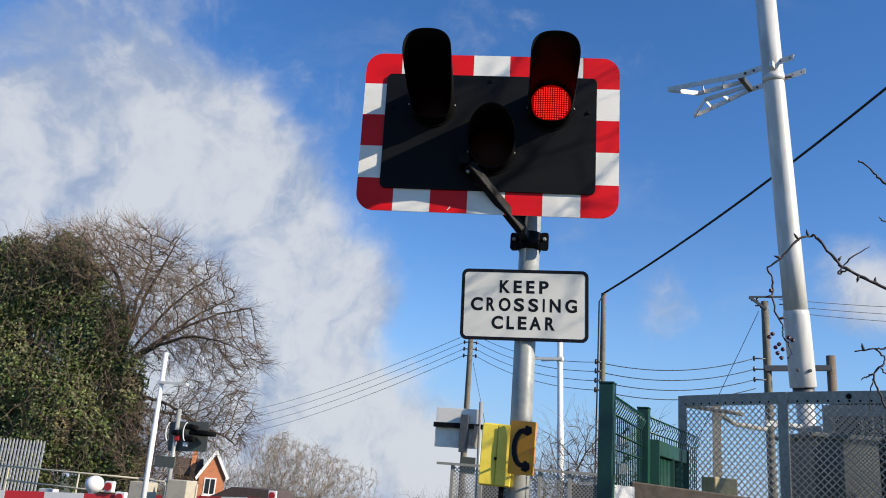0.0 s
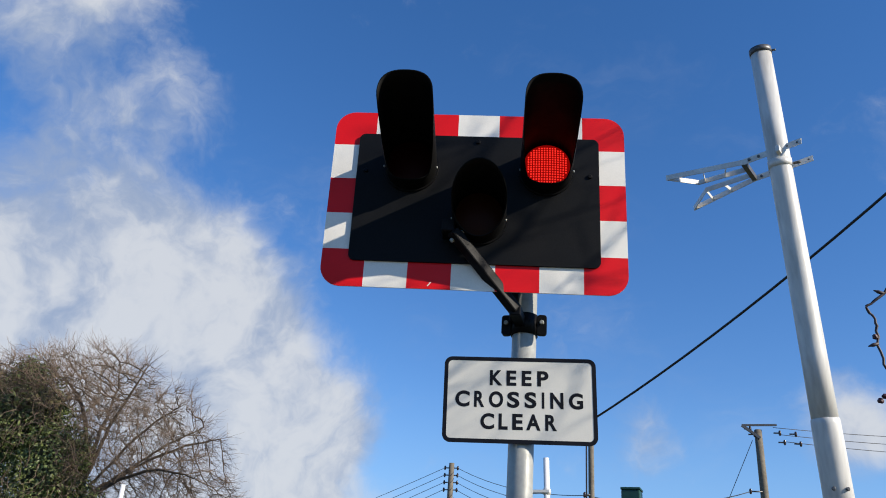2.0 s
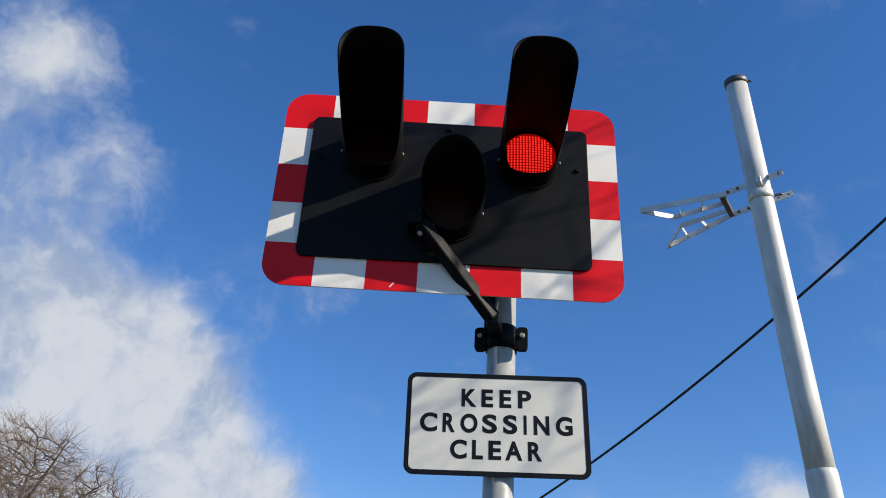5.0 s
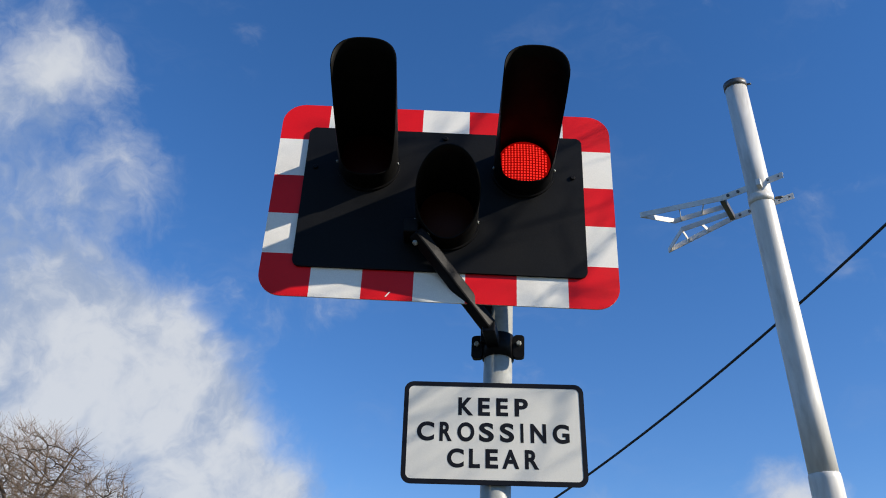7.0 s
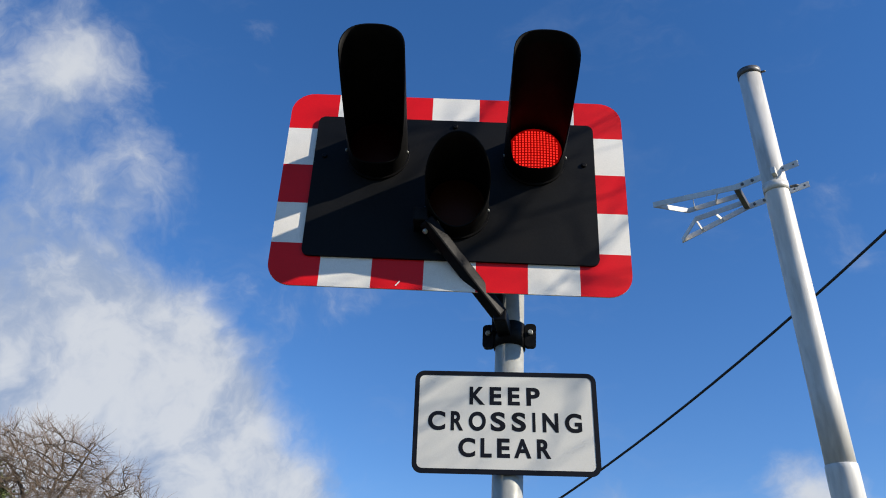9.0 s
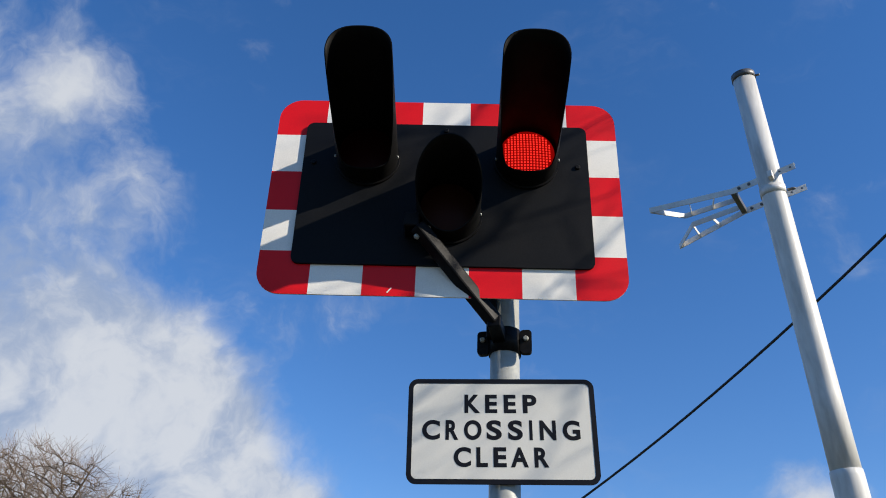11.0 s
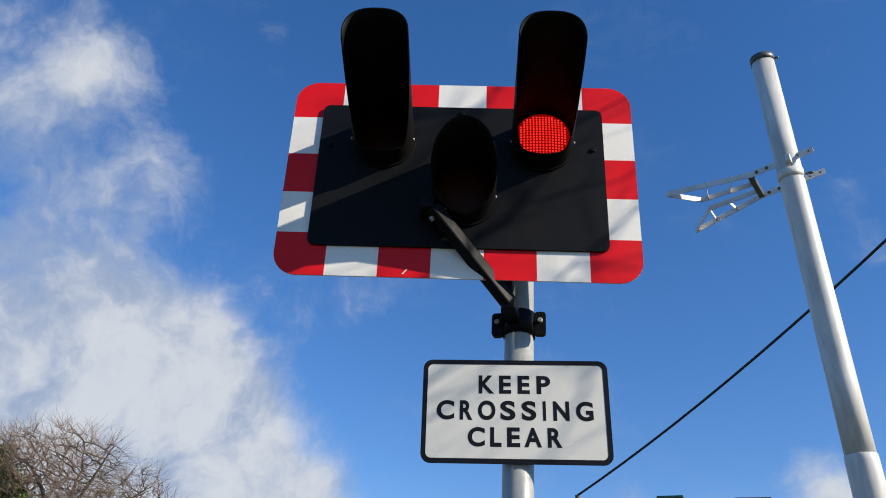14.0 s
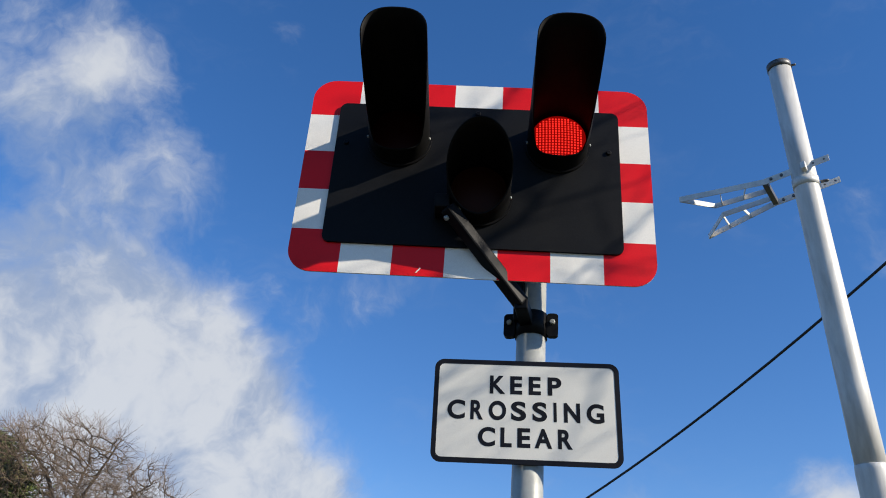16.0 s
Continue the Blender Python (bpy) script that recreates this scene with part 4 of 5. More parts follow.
# ---- far crossing signal seen from behind ----
far = thing("crossing_signal", (-13.88, 20, gz(20)), "dark back of a crossing signal on a galvanised pole", "traffic signal")
part("post", tube(bmesh.new(), [(-13.86, 20, gz(20)), (-13.9, 20, 3.1)], 0.07, 14), GALV, far)
FB = pose(-13.5, 20.1, 2.26, 0, -3, 0)
part("backboard", plate(bmesh.new(), outline(1.40, 0.94, 0.08, 4), 0.0, 0.012, FB), CABINET, far)
for x, z, l in ((-0.5, 0.12, 0.3), (0.12, 0.12, 0.95), (0.02, -0.08, 0.35), (-0.05, 0.30, 0.45)):
    p = FB @ Vector((x, -0.12, z))
    part("lamp_body", tube(bmesh.new(), [p, p + Vector((l * 0.5, -0.05, 0)), p + Vector((l, -0.1, -0.02))], [0.08, 0.095, 0.075], 14), HOOD, far)
part("junction", box(bmesh.new(), FB @ Vector((-0.32, -0.15, -0.06)), (0.14, 0.12, 0.16), None, 0.01), RED_PAINT, far)
part("label_plate", box(bmesh.new(), FB @ Vector((0.02, -0.15, -0.26)), (0.14, 0.1, 0.12), None, 0.01), PAINT, far)
for x in (-0.62, 0.0):
    part("conduit", tube(bmesh.new(), [FB @ Vector((x + 0.1 - 0.16 * math.sin(a), -0.24, 0.12 + 0.32 * math.cos(a))) for a in np.linspace(0.3, 2.6, 9)], 0.018, 6), PAINT, far)
part("lower_plate", box(bmesh.new(), (-14.1, 19.95, 1.42), (0.72, 0.05, 0.34), None, 0.006), CABINET, far)

# ---- barriers ----


def barrier(a, b, deep, stripe, label, lamps):
    a, b = Vector(a), Vector(b)
    t = thing("barrier", (b.x, b.y, gz(b.y)), label, "barrier", "level crossing barriers")
    n = max(2, round((b - a).length / stripe))
    for k in range(n):
        p, q = a.lerp(b, k / n), a.lerp(b, (k + 1) / n)
        part("boom_section", bar(bmesh.new(), p, q, 0.09, deep, 0.004), RED_PAINT if k % 2 == 0 else GREY_PAINT, t)
    for f, up, r in lamps:
        p = a.lerp(b, f) + Vector((0, -0.08, up))
        o = part("lamp_case", box(bmesh.new(), p, (r * 2.5, 0.1, r * 2.7), None, 0.02), PAINT, t)
        part("lamp_lens", tube(bmesh.new(), [p - Vector((0, 0.05, 0)), p - Vector((0, 0.075, 0))], r, 18), RED_PAINT, o)
    foot = Vector((a.x, a.y, gz(a.y)))
    part("pedestal", box(bmesh.new(), (foot + Vector((a.x, a.y, a.z + 0.2))) / 2, (0.5, 0.45, a.z + 0.2 - foot.z), None, 0.02), GREY_PAINT, t)


barrier((-15.3, 8.6, 0.44), (-8.62, 10.0, 0.70), 0.16, 0.78, "lowered red and white striped barrier boom with red lamps", ((0.962, 0.22, 0.075), (0.998, 0.02, 0.085)))
barrier((-19.5, 21.6, 0.0), (-11.1, 22.0, 0.47), 0.13, 0.95, "lowered red and white striped far barrier boom", ((0.995, 0.14, 0.115),))
ballm = thing("round_cover", (-9.64, 10.4, gz(10.4)), "white domed cover on a short post behind the barrier", "cover")
bm = bmesh.new()
bmesh.ops.create_uvsphere(bm, u_segments=24, v_segments=14, radius=0.18, matrix=Matrix.Translation((-9.6, 10.4, 0.91)) @ Matrix.Diagonal((1, 1, 0.92, 1)))
part("dome", bm, PAINT, ballm, smooth=True)
part("post", tube(bmesh.new(), [(-9.64, 10.4, gz(10.4)), (-9.64, 10.4, 0.8)], 0.06, 12), PAINT, ballm)

# ---- cabinets and rails at the foot of the far poles ----
rails = thing("hand_rails", (-12, 14, gz(14)), "pale tubular guard rails beside the crossing", "railing")
for a, b in (((-17.5, 16, 0.98), (-11.9, 16, 0.94)), ((-16.5, 16, 0.6), (-11.9, 16, 0.5)), ((-12.0, 15.5, 0.95), (-11.0, 15.5, 0.92)), ((-10.9, 15, 0.95), (-10.0, 15, 0.92)), ((-10.9, 15, 0.5), (-10.0, 15, 0.5))):
    part("rail", tube(bmesh.new(), [a, b], 0.024, 8), CREAM, rails)
for x, y in ((-16.5, 16), (-14.2, 16), (-11.95, 16), (-11.2, 15.5), (-10.9, 15), (-10.45, 15), (-10.0, 15)):
    part("upright", tube(bmesh.new(), [(x, y, gz(y)), (x, y, 0.95)], 0.024, 8), CREAM, rails)
kiosk = thing("equipment_kiosk", (-10.6, 14.6, gz(14.6)), "beige trackside equipment kiosk beside the white pole", "cabinet")
part("body", box(bmesh.new(), (-10.3, 14.8, 0.35), (0.55, 0.5, 1.35), None, 0.02), CREAM, kiosk)
part("body", box(bmesh.new(), (-11.5, 15.0, 0.35), (0.5, 0.5, 1.1), None, 0.02), CREAM, kiosk)

# ---- palisade fence ----
pal = thing("palisade_fence", (-25, 25, gz(25)), "pale galvanised palisade fence with pointed pales", "fence")
first = None
for k in range(34):
    x = -28.3 + k * 0.165
    if first is None:
        bm = bmesh.new()
        prof = [(-0.034, 0), (0.034, 0), (0.034, 2.96), (0.0, 3.05), (-0.034, 2.96)]
        plate(bm, prof, 0.0, 0.02, Matrix.Translation((x, 25, gz(25))))
        first = part("pale", bm, GREY_PAINT, pal)
        x0 = x
    else:
        ob = new("pale", first.data)
        ob.parent, ob.location = pal, (x - x0, 0, random.uniform(-0.02, 0.02))
for z in (1.42, -0.6):
    part("rail", box(bmesh.new(), (-25.57, 25.05, z), (5.5, 0.04, 0.06)), GALV, pal)

# ---- brick house ----
HOUSE = Matrix.Translation((-31.6, 55, 0)) @ Matrix.Rotation(radians(28.5), 4, "Z") @ Matrix.Diagonal((0.60, 1, 1, 1)) @ Matrix.Translation((31.6, -55, 0))


def turned(bm):
    bm.transform(HOUSE)
    return bm


house = thing("brick_house", (-31.7, 58, gz(58)), "small orange brick house with a white bargeboard gable", "house")
hz = gz(58)
bm = plate(bmesh.new(), [(-33.35, hz), (-30.1, hz), (-30.1, 0.72), (-31.6, 2.22), (-33.35, 0.62)], 55.0, 61.0)
part("wall", turned(bm), BRICK, house, "orange red brick walls")
for a, b in (((-33.75, 54.8, 0.3), (-31.58, 54.8, 2.42)), ((-31.62, 54.8, 2.42), (-29.75, 54.8, 0.42))):
    part("bargeboard", turned(bar(bmesh.new(), a, b, 0.30, 0.06, up=(0, 1, 0))), PAINT, house, "white bargeboard")
for a, b in (((-33.8, 0.32), (-31.6, 2.52)), ((-31.6, 2.52), (-29.7, 0.42))):
    bm = plate(bmesh.new(), [a, b, (b[0], b[1] - 0.16), (a[0], a[1] - 0.16)], 54.85, 61.2)
    part("roof", turned(bm), ROOF, house, "dark brown tiled roof")
bm = plate(bmesh.new(), [(-36.6, hz), (-33.36, hz), (-33.36, 0.7), (-36.6, 0.7)], 57.0, 60.5)
part("wall", turned(bm), BRICK, house)
bm = plate(bmesh.new(), [(-37.0, 0.5), (-33.0, 0.5), (-33.3, 1.8), (-36.6, 1.8)], 56.4, 60.8)
part("roof", turned(bm), ROOF, house)
ch = part("chimney", turned(box(bmesh.new(), (-34.35, 56.6, 1.2), (0.62, 0.6, 2.6))), BRICK, house, "brick chimney stack")
part("chimney_cap", turned(box(bmesh.new(), (-34.35, 56.6, 2.52), (0.74, 0.72, 0.14))), MORTAR, ch)
win = part("window", turned(box(bmesh.new(), (-31.9, 54.98, -0.2), (1.5, 0.06, 1.25))), PAINT, house, "white framed window")
for x in (-32.23, -31.57):
    part("pane", turned(box(bmesh.new(), (x, 54.94, -0.2), (0.54, 0.02, 1.08))), GLASS, win)
part("window_sill", turned(box(bmesh.new(), (-31.9, 54.9, -0.88), (1.7, 0.16, 0.08))), PAINT, win)
out = thing("outbuilding", (-27, 53, gz(53)), "low brick outbuilding with a dark tiled roof", "building")
part("wall", plate(bmesh.new(), [(-29.6, gz(53)), (-24.8, gz(53)), (-24.8, -0.75), (-29.6, -0.75)], 52.0, 55.0), BRICK, out)
part("roof", plate(bmesh.new(), [(-30.0, -0.85), (-24.4, -0.85), (-25.3, 0.0), (-28.2, 0.0)], 51.7, 55.3), ROOF, out)

# ---- grey fence beyond the signal ----
gf = thing("steel_fence", (0, 7, 0), "dull grey steel panel fence beyond the signal", "fence")
for k in range(6):
    x = -1.4 + k * 0.36
    part("post", box(bmesh.new(), (x, 6, 0.84), (0.04, 0.04, 1.7)), MESH_STEEL, gf)
    if k % 3 == 1:
        part("panel", box(bmesh.new(), (x + 0.18, 6.03, 0.80), (0.31, 0.012, 1.52)), CABINET, gf)
diamond((-1.4, 6.0, 0), (0.55, 6.0, 0), 0.2, 1.66, 0.045, 0.005, owner=gf)
part("top_rail", box(bmesh.new(), (-0.5, 5.98, 1.69), (2.2, 0.05, 0.03)), MESH_STEEL, gf)


# ---- trees ----
def grow(seed, blobs, base, count, step=0.45, kill=0.7, reach=3.4, lean=(0, 0, 1), rise=2.0, boughs=()):
    """Branches that grow towards points scattered through a crown of ellipsoids. Returns nodes and parents."""
    rng = np.random.default_rng(seed)
    blobs = np.array(blobs, float)
    vol = blobs[:, 3:].prod(1)
    pick = rng.choice(len(blobs), count, p=vol / vol.sum())
    d = rng.normal(size=(count, 3))
    d *= (rng.random(count) ** 0.36 / np.linalg.norm(d, axis=1))[:, None]
    goals = blobs[pick, :3] + d * blobs[pick, 3:]
    nodes, parents = [np.array(base, float)], [-1]
    up = np.array(lean, float)
    while nodes[-1][2] < base[2] + rise:
        nodes.append(nodes[-1] + up / np.linalg.norm(up) * step), parents.append(len(nodes) - 2)
    for height, swing, e0, e1, length in boughs:
        i = min(int((height - base[2]) / step), len(nodes) - 1)
        n = int(length / step)
        for k in range(n):
            e = math.radians(e0 + (e1 - e0) * k / n)
            d = np.array((math.cos(e) * math.cos(swing), math.cos(e) * math.sin(swing), math.sin(e))) + rng.normal(size=3) * 0.10
            nodes.append(nodes[i] + d * step), parents.append(i)
            i = len(nodes) - 1
    near = np.full(count, 1e9)
    who = np.zeros(count, int)
    for i, p in enumerate(nodes):
        dist = np.linalg.norm(goals - p, axis=1)
        better = dist < near
        near[better], who[better] = dist[better], i
    alive = np.ones(count, bool)
    for _ in range(140):
        pull = alive & (near < (reach if len(nodes) > 60 else 99))
        if not pull.any():
            break
        fresh = []
        for i in np.unique(who[pull]):
            mine = goals[pull & (who == i)] - nodes[i]
            v = (mine / np.linalg.norm(mine, axis=1)[:, None]).mean(0) + rng.normal(size=3) * 0.16
            n = np.linalg.norm(v)
            if n > 1e-6:
                fresh.append((nodes[i] + v / n * step * rng.uniform(0.75, 1.2), i))
        for p, i in fresh:
            nodes.append(p), parents.append(i)
            dist = np.linalg.norm(goals - p, axis=1)
            better = dist < near
            near[better], who[better] = dist[better], len(nodes) - 1
        alive &= near > kill
    return np.array(nodes), np.array(parents)


def limbs(nodes, parents, r_tip, power=2.3, sides=5, most=0.5):
    """Tapered limb mesh of a grown tree."""
    n = len(nodes)
    load = np.zeros(n)
    kids = np.bincount(parents[1:], minlength=n)
    load[kids == 0] = r_tip ** power
    for i in range(n - 1, 0, -1):
        load[i] = max(load[i], r_tip ** power)
        load[parents[i]] += load[i]
    radius = np.minimum(load ** (1 / power), most)
    verts, faces = [], []
    for i in range(1, n):
        p, q = nodes[parents[i]], nodes[i]
        add_strand(verts, faces, [p, q], [min(radius[parents[i]], radius[i] * 1.5), radius[i]], sides)
    return verts, faces, radius, kids


def add_strand(verts, faces, pts, radii, sides):
    start = len(verts)
    for i, p in enumerate(pts):
        d = np.subtract(pts[min(i + 1, len(pts) - 1)], pts[max(i - 1, 0)])
        d = d / (np.linalg.norm(d) + 1e-9)
        a = np.cross(d, (0.31, 0.77, 0.55))
        a /= np.linalg.norm(a) + 1e-9
        b = np.cross(d, a)
        for k in range(sides):
            t = 2 * math.pi * k / sides
            verts.append(tuple(p + (a * math.cos(t) + b * math.sin(t)) * radii[i]))
    for i in range(len(pts) - 1):
        for k in range(sides):
            j = (k + 1) % sides
            s = start + i * sides
            faces.append((s + k, s + j, s + sides + j, s + sides + k))


def twigs(seed, nodes, parents, radius, per, length, r, thin, rise=0.05, comb=0.0):
    """Fine twigs that spring from the thin ends of the limbs."""
    rng = np.random.default_rng(seed)
    verts, faces = [], []
    hub = nodes[int(np.argmax(radius < radius[0] * 0.8))]
    for i in range(1, len(nodes)):
        if radius[i] > thin:
            continue
        run = nodes[i] - nodes[parents[i]]
        run = run / (np.linalg.norm(run) + 1e-9)
        for _ in range(rng.poisson(per)):
            away = nodes[i] - hub
            v = run + rng.normal(size=3) * (0.65 - 0.25 * comb) + np.array((0, 0, rise * 2.4)) + away / np.linalg.norm(away) * comb
            v /= np.linalg.norm(v)
            p = nodes[parents[i]] + (nodes[i] - nodes[parents[i]]) * rng.random()
            pts, ll = [p], length * rng.uniform(0.5, 1.3)
            for k in range(3):
                v = v + rng.normal(size=3) * (0.28 - 0.12 * comb) + np.array((0, 0, rise))
                v /= np.linalg.norm(v)
                pts.append(pts[-1] + v * ll / 3)
            add_strand(verts, faces, pts, [r, r * 0.8, r * 0.6, r * 0.35], 3)
            if rng.random() < 0.7:
                v2 = v + rng.normal(size=3) * 0.7
                v2 /= np.linalg.norm(v2)
                add_strand(verts, faces, [pts[1], pts[1] + v2 * ll * 0.3, pts[1] + v2 * ll * 0.5 + rng.normal(size=3) * 0.05], [r * 0.7, r * 0.5, r * 0.3], 3)
    return verts, faces


def bare_tree(name, seed, base, blobs, count, label, fine=TWIG, r_tip=0.013, per=2.2, length=1.1, r=0.008, rise=2.0, group="", category="tree", most=0.5, step=0.45, kill=0.7, boughs=(), lift=0.05, comb=0.0):
    t = thing(name, base, label, category, group)
    nodes, parents = grow(seed, blobs, base, count, step=step, kill=kill, rise=rise, boughs=boughs)
    v, f, radius, _ = limbs(nodes, parents, r_tip, most=most)
    raw("trunk", v, f, BARK if fine is TWIG else fine, t, smooth=True)
    v, f = twigs(seed + 1, nodes, parents, radius, per, length, r, r_tip * 2.6, lift, comb)
    raw("crown", v, f, fine, t, kind="stuff")
    return t


def leaves(seed, blobs, count, size, shell=0.45):
    """Small folded leaves scattered through the outer shell of ellipsoids."""
    rng = np.random.default_rng(seed)
    blobs = np.array(blobs, float)
    area = (blobs[:, 3:].prod(1)) ** (2 / 3)
    pick = rng.choice(len(blobs), count, p=area / area.sum())
    d = rng.normal(size=(count, 3))
    d /= np.linalg.norm(d, axis=1)[:, None]
    lump = np.array([noise.noise((x * 3.4 + 7 * k, y * 3.4, z * 2.6)) + 0.5 * noise.noise((x * 8 + 3 * k, y * 8, z * 6)) for (x, y, z), k in zip(d, pick)])
    rad = (1 - shell * rng.random(count) ** 1.6) * (1 + 0.38 * lump)
    c = blobs[pick, :3] + d * blobs[pick, 3:] * rad[:, None]
    a = rng.normal(size=(count, 3))
    a /= np.linalg.norm(a, axis=1)[:, None]
    b = np.cross(a, d + rng.normal(size=(count, 3)) * 0.5)
    b /= np.linalg.norm(b, axis=1)[:, None]
    s = size * rng.uniform(0.5, 1.4, count)[:, None]
    n = np.cross(a, b)
    v = np.stack([c - a * s, c + b * s * 0.6 + n * s * 0.15, c + a * s * 1.1, c - b * s * 0.6 + n * s * 0.15], 1).reshape(-1, 3)
    f = [(4 * i, 4 * i + 1, 4 * i + 2, 4 * i + 3) for i in range(count)]
    return v, f


TB = (-23.6, 30, gz(30))
crown = [(-21.0, 30, 8.6, 3.2, 2.6, 2.6), (-24.4, 30, 10.8, 3.6, 2.8, 2.2), (-18.6, 30, 6.4, 2.6, 2.2, 2.0), (-27.2, 30, 10.8, 3.4, 2.4, 2.2), (-18.6, 30, 3.6, 2.6, 2.0, 1.9), (-21.2, 29.4, 2.6, 1.8, 1.4, 2.2), (-22, 30, 8.0, 2.5, 2.5, 2.8)]
# height on the trunk, swing, rise at its root and at its tip, length
BOUGHS = ((5.4, 0.1, 48, 12, 7.0), (5.2, -0.25, 40, -22, 7.6), (6.2, 0.35, 62, 42, 6.0), (6.4, -0.1, 75, 60, 6.2), (5.9, 0.2, 38, 34, 6.4), (4.4, -0.3, 10, -40, 6.4), (3.8, 0.25, 5, -30, 6.0), (6.4, 2.6, 70, 40, 6.0), (6.4, 1.6, 80, 70, 5.5))
bare_tree("large_tree", 3, TB, crown, 5200, "large leafless spreading tree with fine brown twigs", rise=8.0, step=0.30, kill=0.38, per=3.0, length=0.95, r=0.009, r_tip=0.012, boughs=BOUGHS, lift=-0.01, comb=0.7)
bare_tree("large_tree", 13, (-28.5, 31, gz(31)), [(-28.5, 31, 9.5, 4.2, 2.4, 3.2), (-31.5, 31, 8, 2.5, 2.0, 4.2)], 1500, "large leafless tree overgrown with ivy", rise=4)

ivyset = [(-22.3, 29.2, 3.6, 0.9, 0.8, 2.6), (-21.7, 29.1, 0.8, 1.2, 1.0, 1.8), (-30.2, 29.4, 11.0, 1.3, 1.0, 0.9), (-27.4, 29.3, 11.2, 0.9, 0.8, 0.8), (-25.9, 29.2, 9.6, 0.9, 0.8, 1.1), (-24.2, 29.2, 2.2, 1.2, 1.0, 1.5), (-23.6, 29.3, 7.4, 0.6, 0.6, 1.2), (-30.6, 29.5, 8.6, 2.9, 1.6, 3.0), (-27.6, 29.4, 9.2, 2.2, 1.5, 2.7), (-25.0, 29.2, 6.6, 1.6, 1.3, 3.0), (-29.0, 29.0, 4.5, 3.6, 1.6, 3.4), (-25.2, 28.6, 2.9, 2.2, 1.5, 2.6), (-32.5, 29, 4.0, 2.6, 1.6, 3.4), (-23.4, 29.4, 4.6, 0.9, 0.8, 2.4), (-23.2, 28.9, 1.6, 1.5, 1.2, 2.0), (-27.5, 28.4, 1.0, 3.4, 1.4, 2.6), (-31.5, 28.6, 0.8, 2.5, 1.4, 2.6)]
bare_tree("undergrowth_shrub", 61, (-20.6, 28.8, gz(28.8)), [(-20.7, 28.8, 1.9, 1.7, 1.2, 2.3), (-19.4, 28.8, 0.8, 1.3, 1.0, 1.5)], 800, "dense brown leafless undergrowth below the large tree", r_tip=0.011, per=2.4, length=0.8, r=0.011, rise=1.0, category="shrub", step=0.34, kill=0.36)
ivy = thing("ivy", (-28, 29, gz(29)), "thick ivy in mixed greens smothering the tree trunks", "ivy", kind="stuff")
v, f = leaves(5, ivyset, 110000, 0.08)
raw("leaf_mass", v, f, IVY, ivy, kind="stuff")
# added dark lumps fill each clump as the shade behind its leaves
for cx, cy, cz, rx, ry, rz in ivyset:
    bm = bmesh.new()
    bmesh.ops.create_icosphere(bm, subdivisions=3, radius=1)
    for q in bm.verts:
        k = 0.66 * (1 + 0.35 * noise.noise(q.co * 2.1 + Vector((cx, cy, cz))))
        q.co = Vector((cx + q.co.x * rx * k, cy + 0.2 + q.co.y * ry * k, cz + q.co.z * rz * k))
    part("shade_core", bm, IVY_SHADE, ivy, smooth=True, kind="stuff")
# pale stems that climb across the ivy
rng = np.random.default_rng(21)
v, f = [], []
for k in range(800):
    c = np.array(ivyset[rng.integers(len(ivyset))])
    p = c[:3] + np.array((rng.uniform(-1, 1) * c[3], -c[4] * rng.uniform(0.85, 1.1), rng.uniform(-1, 1) * c[5] * 0.9))
    d = rng.normal(size=3) * (1, 0.3, 1)
    pts = [p]
    for s in range(7):
        d = d / np.linalg.norm(d) + rng.normal(size=3) * 0.35 * np.array((1, 0.4, 1))
        pts.append(pts[-1] + d / np.linalg.norm(d) * 0.22)
    add_strand(v, f, pts, list(np.linspace(0.014, 0.005, len(pts))), 4)
raw("climbing_stems", v, f, TWIG, ivy, kind="stuff")

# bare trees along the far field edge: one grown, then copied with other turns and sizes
far_tree = bare_tree("field_tree", 31, (-40, 95, gz(95)), [(-40, 95, 1.6, 3.6, 3.0, 3.8), (-38.5, 95, 0.2, 3.0, 2.6, 3.0), (-41.5, 95, -0.5, 2.6, 2.4, 2.6)], 420, "bare grey brown tree along the field edge", r_tip=0.013, per=5.0, length=0.9, r=0.011, rise=1.2, group="field trees", fine=HAZE_TWIG, step=0.6, kill=0.9)
for k, (x, y, s) in enumerate(((-38.5, 98, 0.9), (-42.5, 103, 1.1), (-36.2, 104, 0.85), (-48.5, 103, 1.25), (-46, 100, 1.15), (-44.5, 97, 1.1), (-52, 108, 1.2), (-57, 104, 1.2), (-62, 106, 1.2), (-41, 108, 0.95))):
    copy_thing(far_tree, Matrix.Translation((x, y, gz(y))) @ Matrix.Rotation(k * 2.1, 4, "Z") @ Matrix.Scale(s, 4))
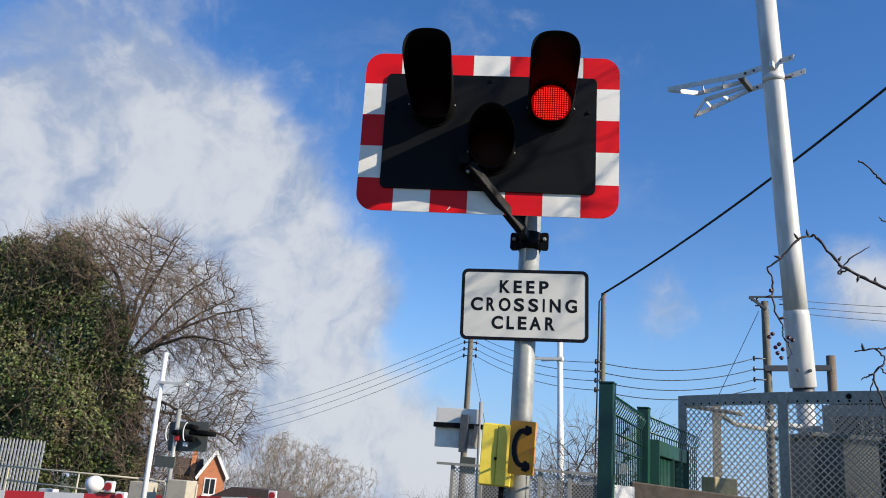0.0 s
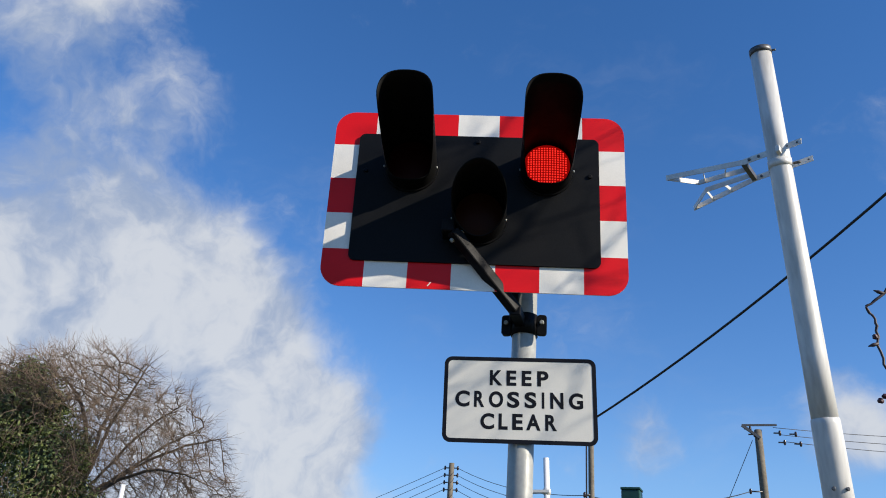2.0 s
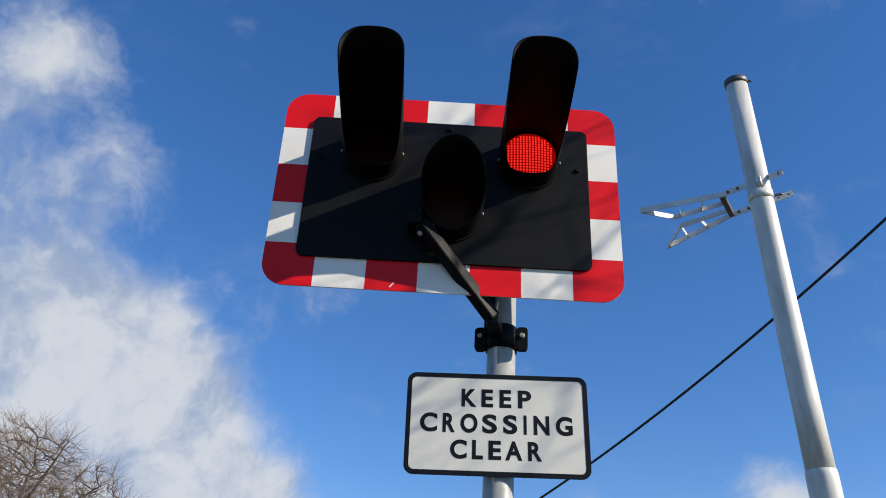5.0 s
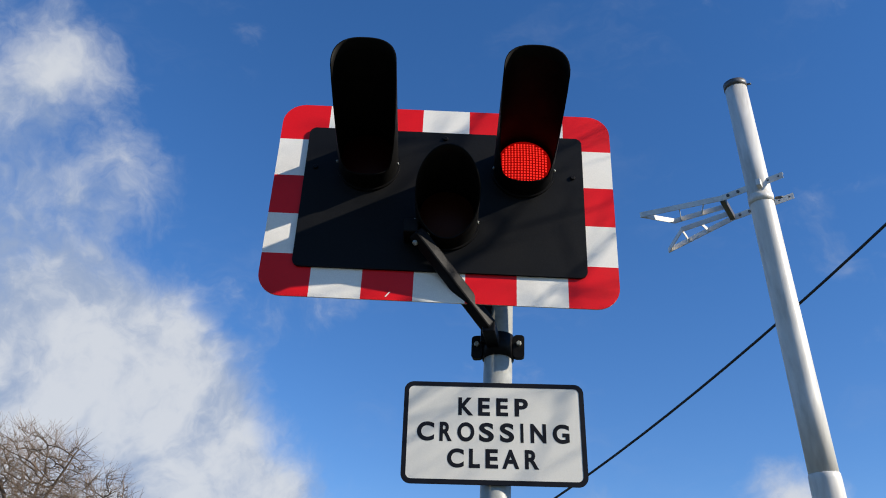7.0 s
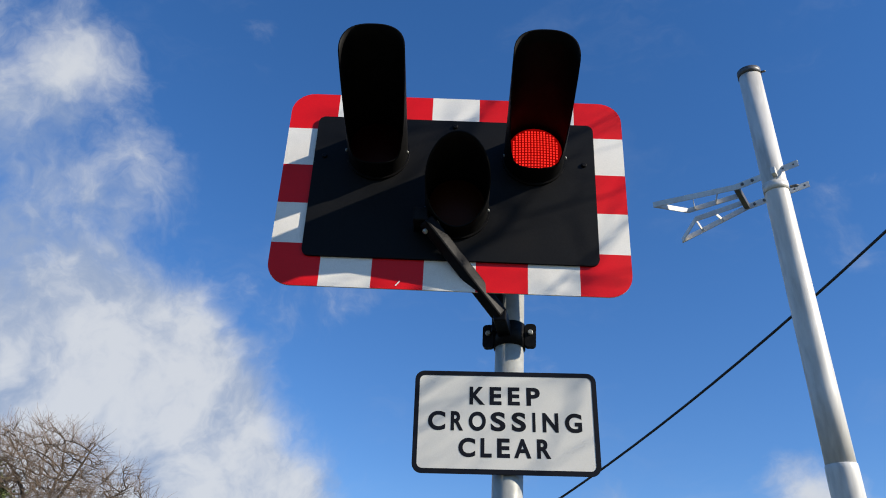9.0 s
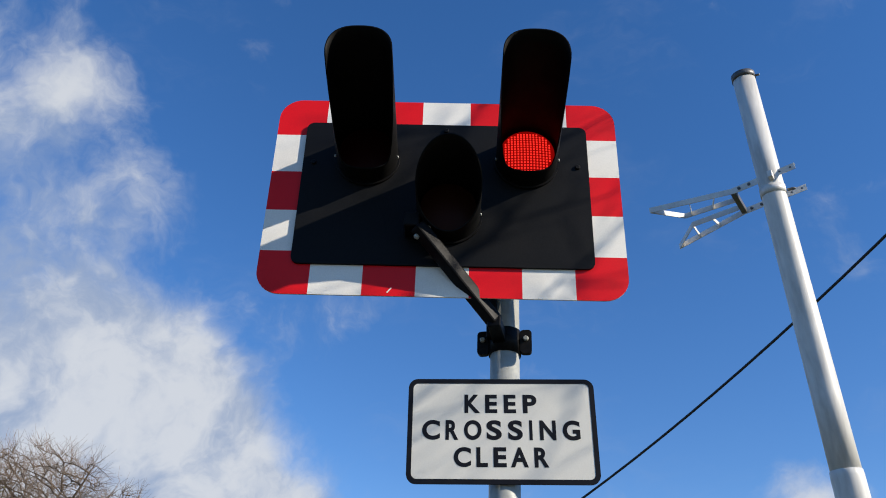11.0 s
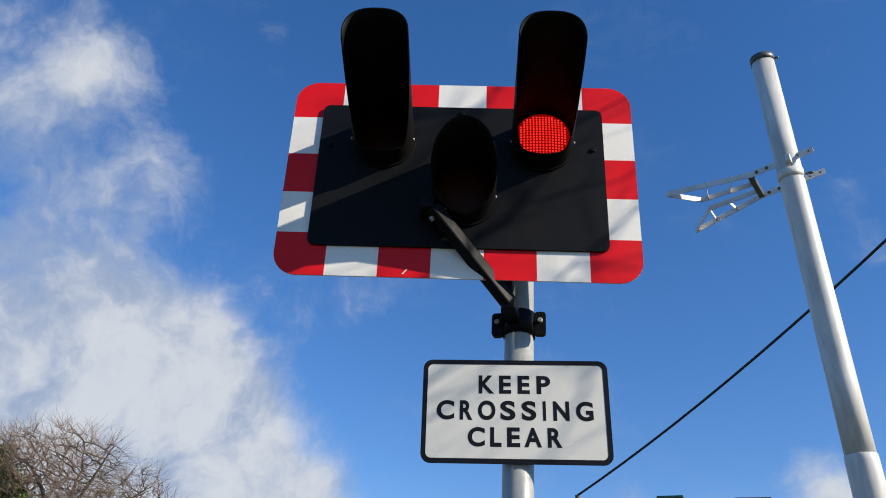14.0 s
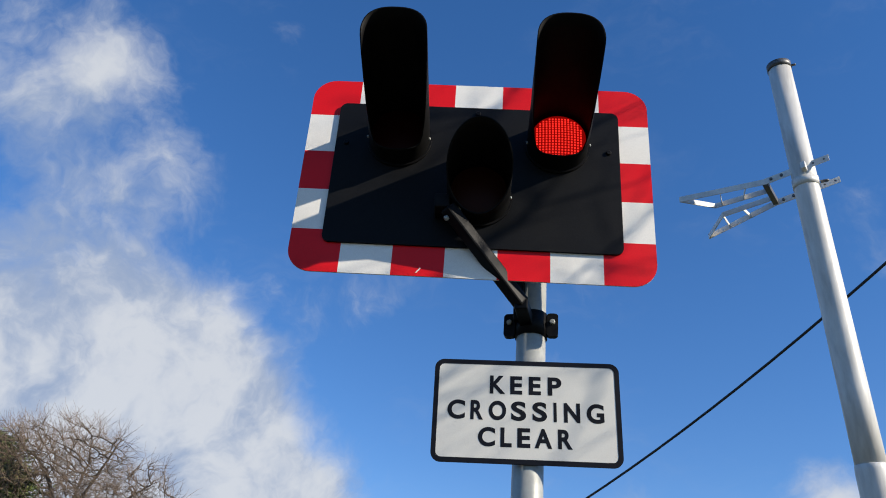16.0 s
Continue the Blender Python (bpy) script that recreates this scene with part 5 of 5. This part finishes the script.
hedge = thing("far_hedge", (-20, 120, gz(120)), "brown leafless hedge and scrub across the far field", "hedge", kind="stuff")
rng = np.random.default_rng(8)
v, f = [], []
for k in range(10000):
    x = rng.uniform(-75, 60)
    y = 100 + rng.uniform(-3, 10)
    p = np.array((x, y, gz(y) + rng.uniform(0, (5.6 if x < -44 else max(5.6 + (-44 - x) * 0.2, 1.2)) + 0.5 * math.sin(x * 0.21) + 0.5 * math.sin(x * 0.9))))
    d = rng.normal(size=3) * 0.6 + (0, 0, 1)
    d /= np.linalg.norm(d)
    add_strand(v, f, [p, p + d * 0.7, p + d * 1.2 + rng.normal(size=3) * 0.2], [0.03, 0.02, 0.008], 3)
raw("stems", v, f, HAZE_TWIG, hedge, kind="stuff")

shrub = bare_tree("bare_shrub", 41, (-0.4, 12, gz(12)), [(-0.4, 12, 1.6, 1.0, 0.7, 1.3), (0.2, 12, 1.9, 0.7, 0.6, 1.2), (-0.9, 12, 1.3, 0.7, 0.6, 1.0)], 420, "bare hedge shrub with upright twigs", r_tip=0.007, per=2.0, length=0.7, r=0.004, rise=0.5, group="hedge shrubs", category="shrub", step=0.26, kill=0.26)
for k, (x, y, s) in enumerate(((0.45, 12.5, 1.0), (-1.5, 13, 0.85), (-0.2, 12.8, 0.95), (-3.6, 17, 0.62), (-4.6, 19, 0.6), (-3.0, 15, 0.6), (-5.4, 20, 0.62))):
    copy_thing(shrub, Matrix.Translation((x, y, gz(y))) @ Matrix.Rotation(k * 1.7, 4, "Z") @ Matrix.Scale(s, 4))

# unseen taller bare thorn to the right, added so its twigs shadow board and sign
bare_tree("unseen_thorn_tree", 51, (3.7, -1.5, 0), [(3.6, -1.2, 4.3, 0.8, 0.8, 1.0), (3.9, -1.1, 5.2, 0.8, 0.8, 0.9), (3.2, -1.1, 4.0, 0.5, 0.6, 0.8), (4.2, -1.4, 3.6, 0.7, 0.8, 0.8)], 300, "unseen bare thorn tree beside the bramble, added for its twig shadows", r_tip=0.004, per=0.9, length=0.45, r=0.003, rise=2.4, step=0.2, kill=0.24, most=0.022)
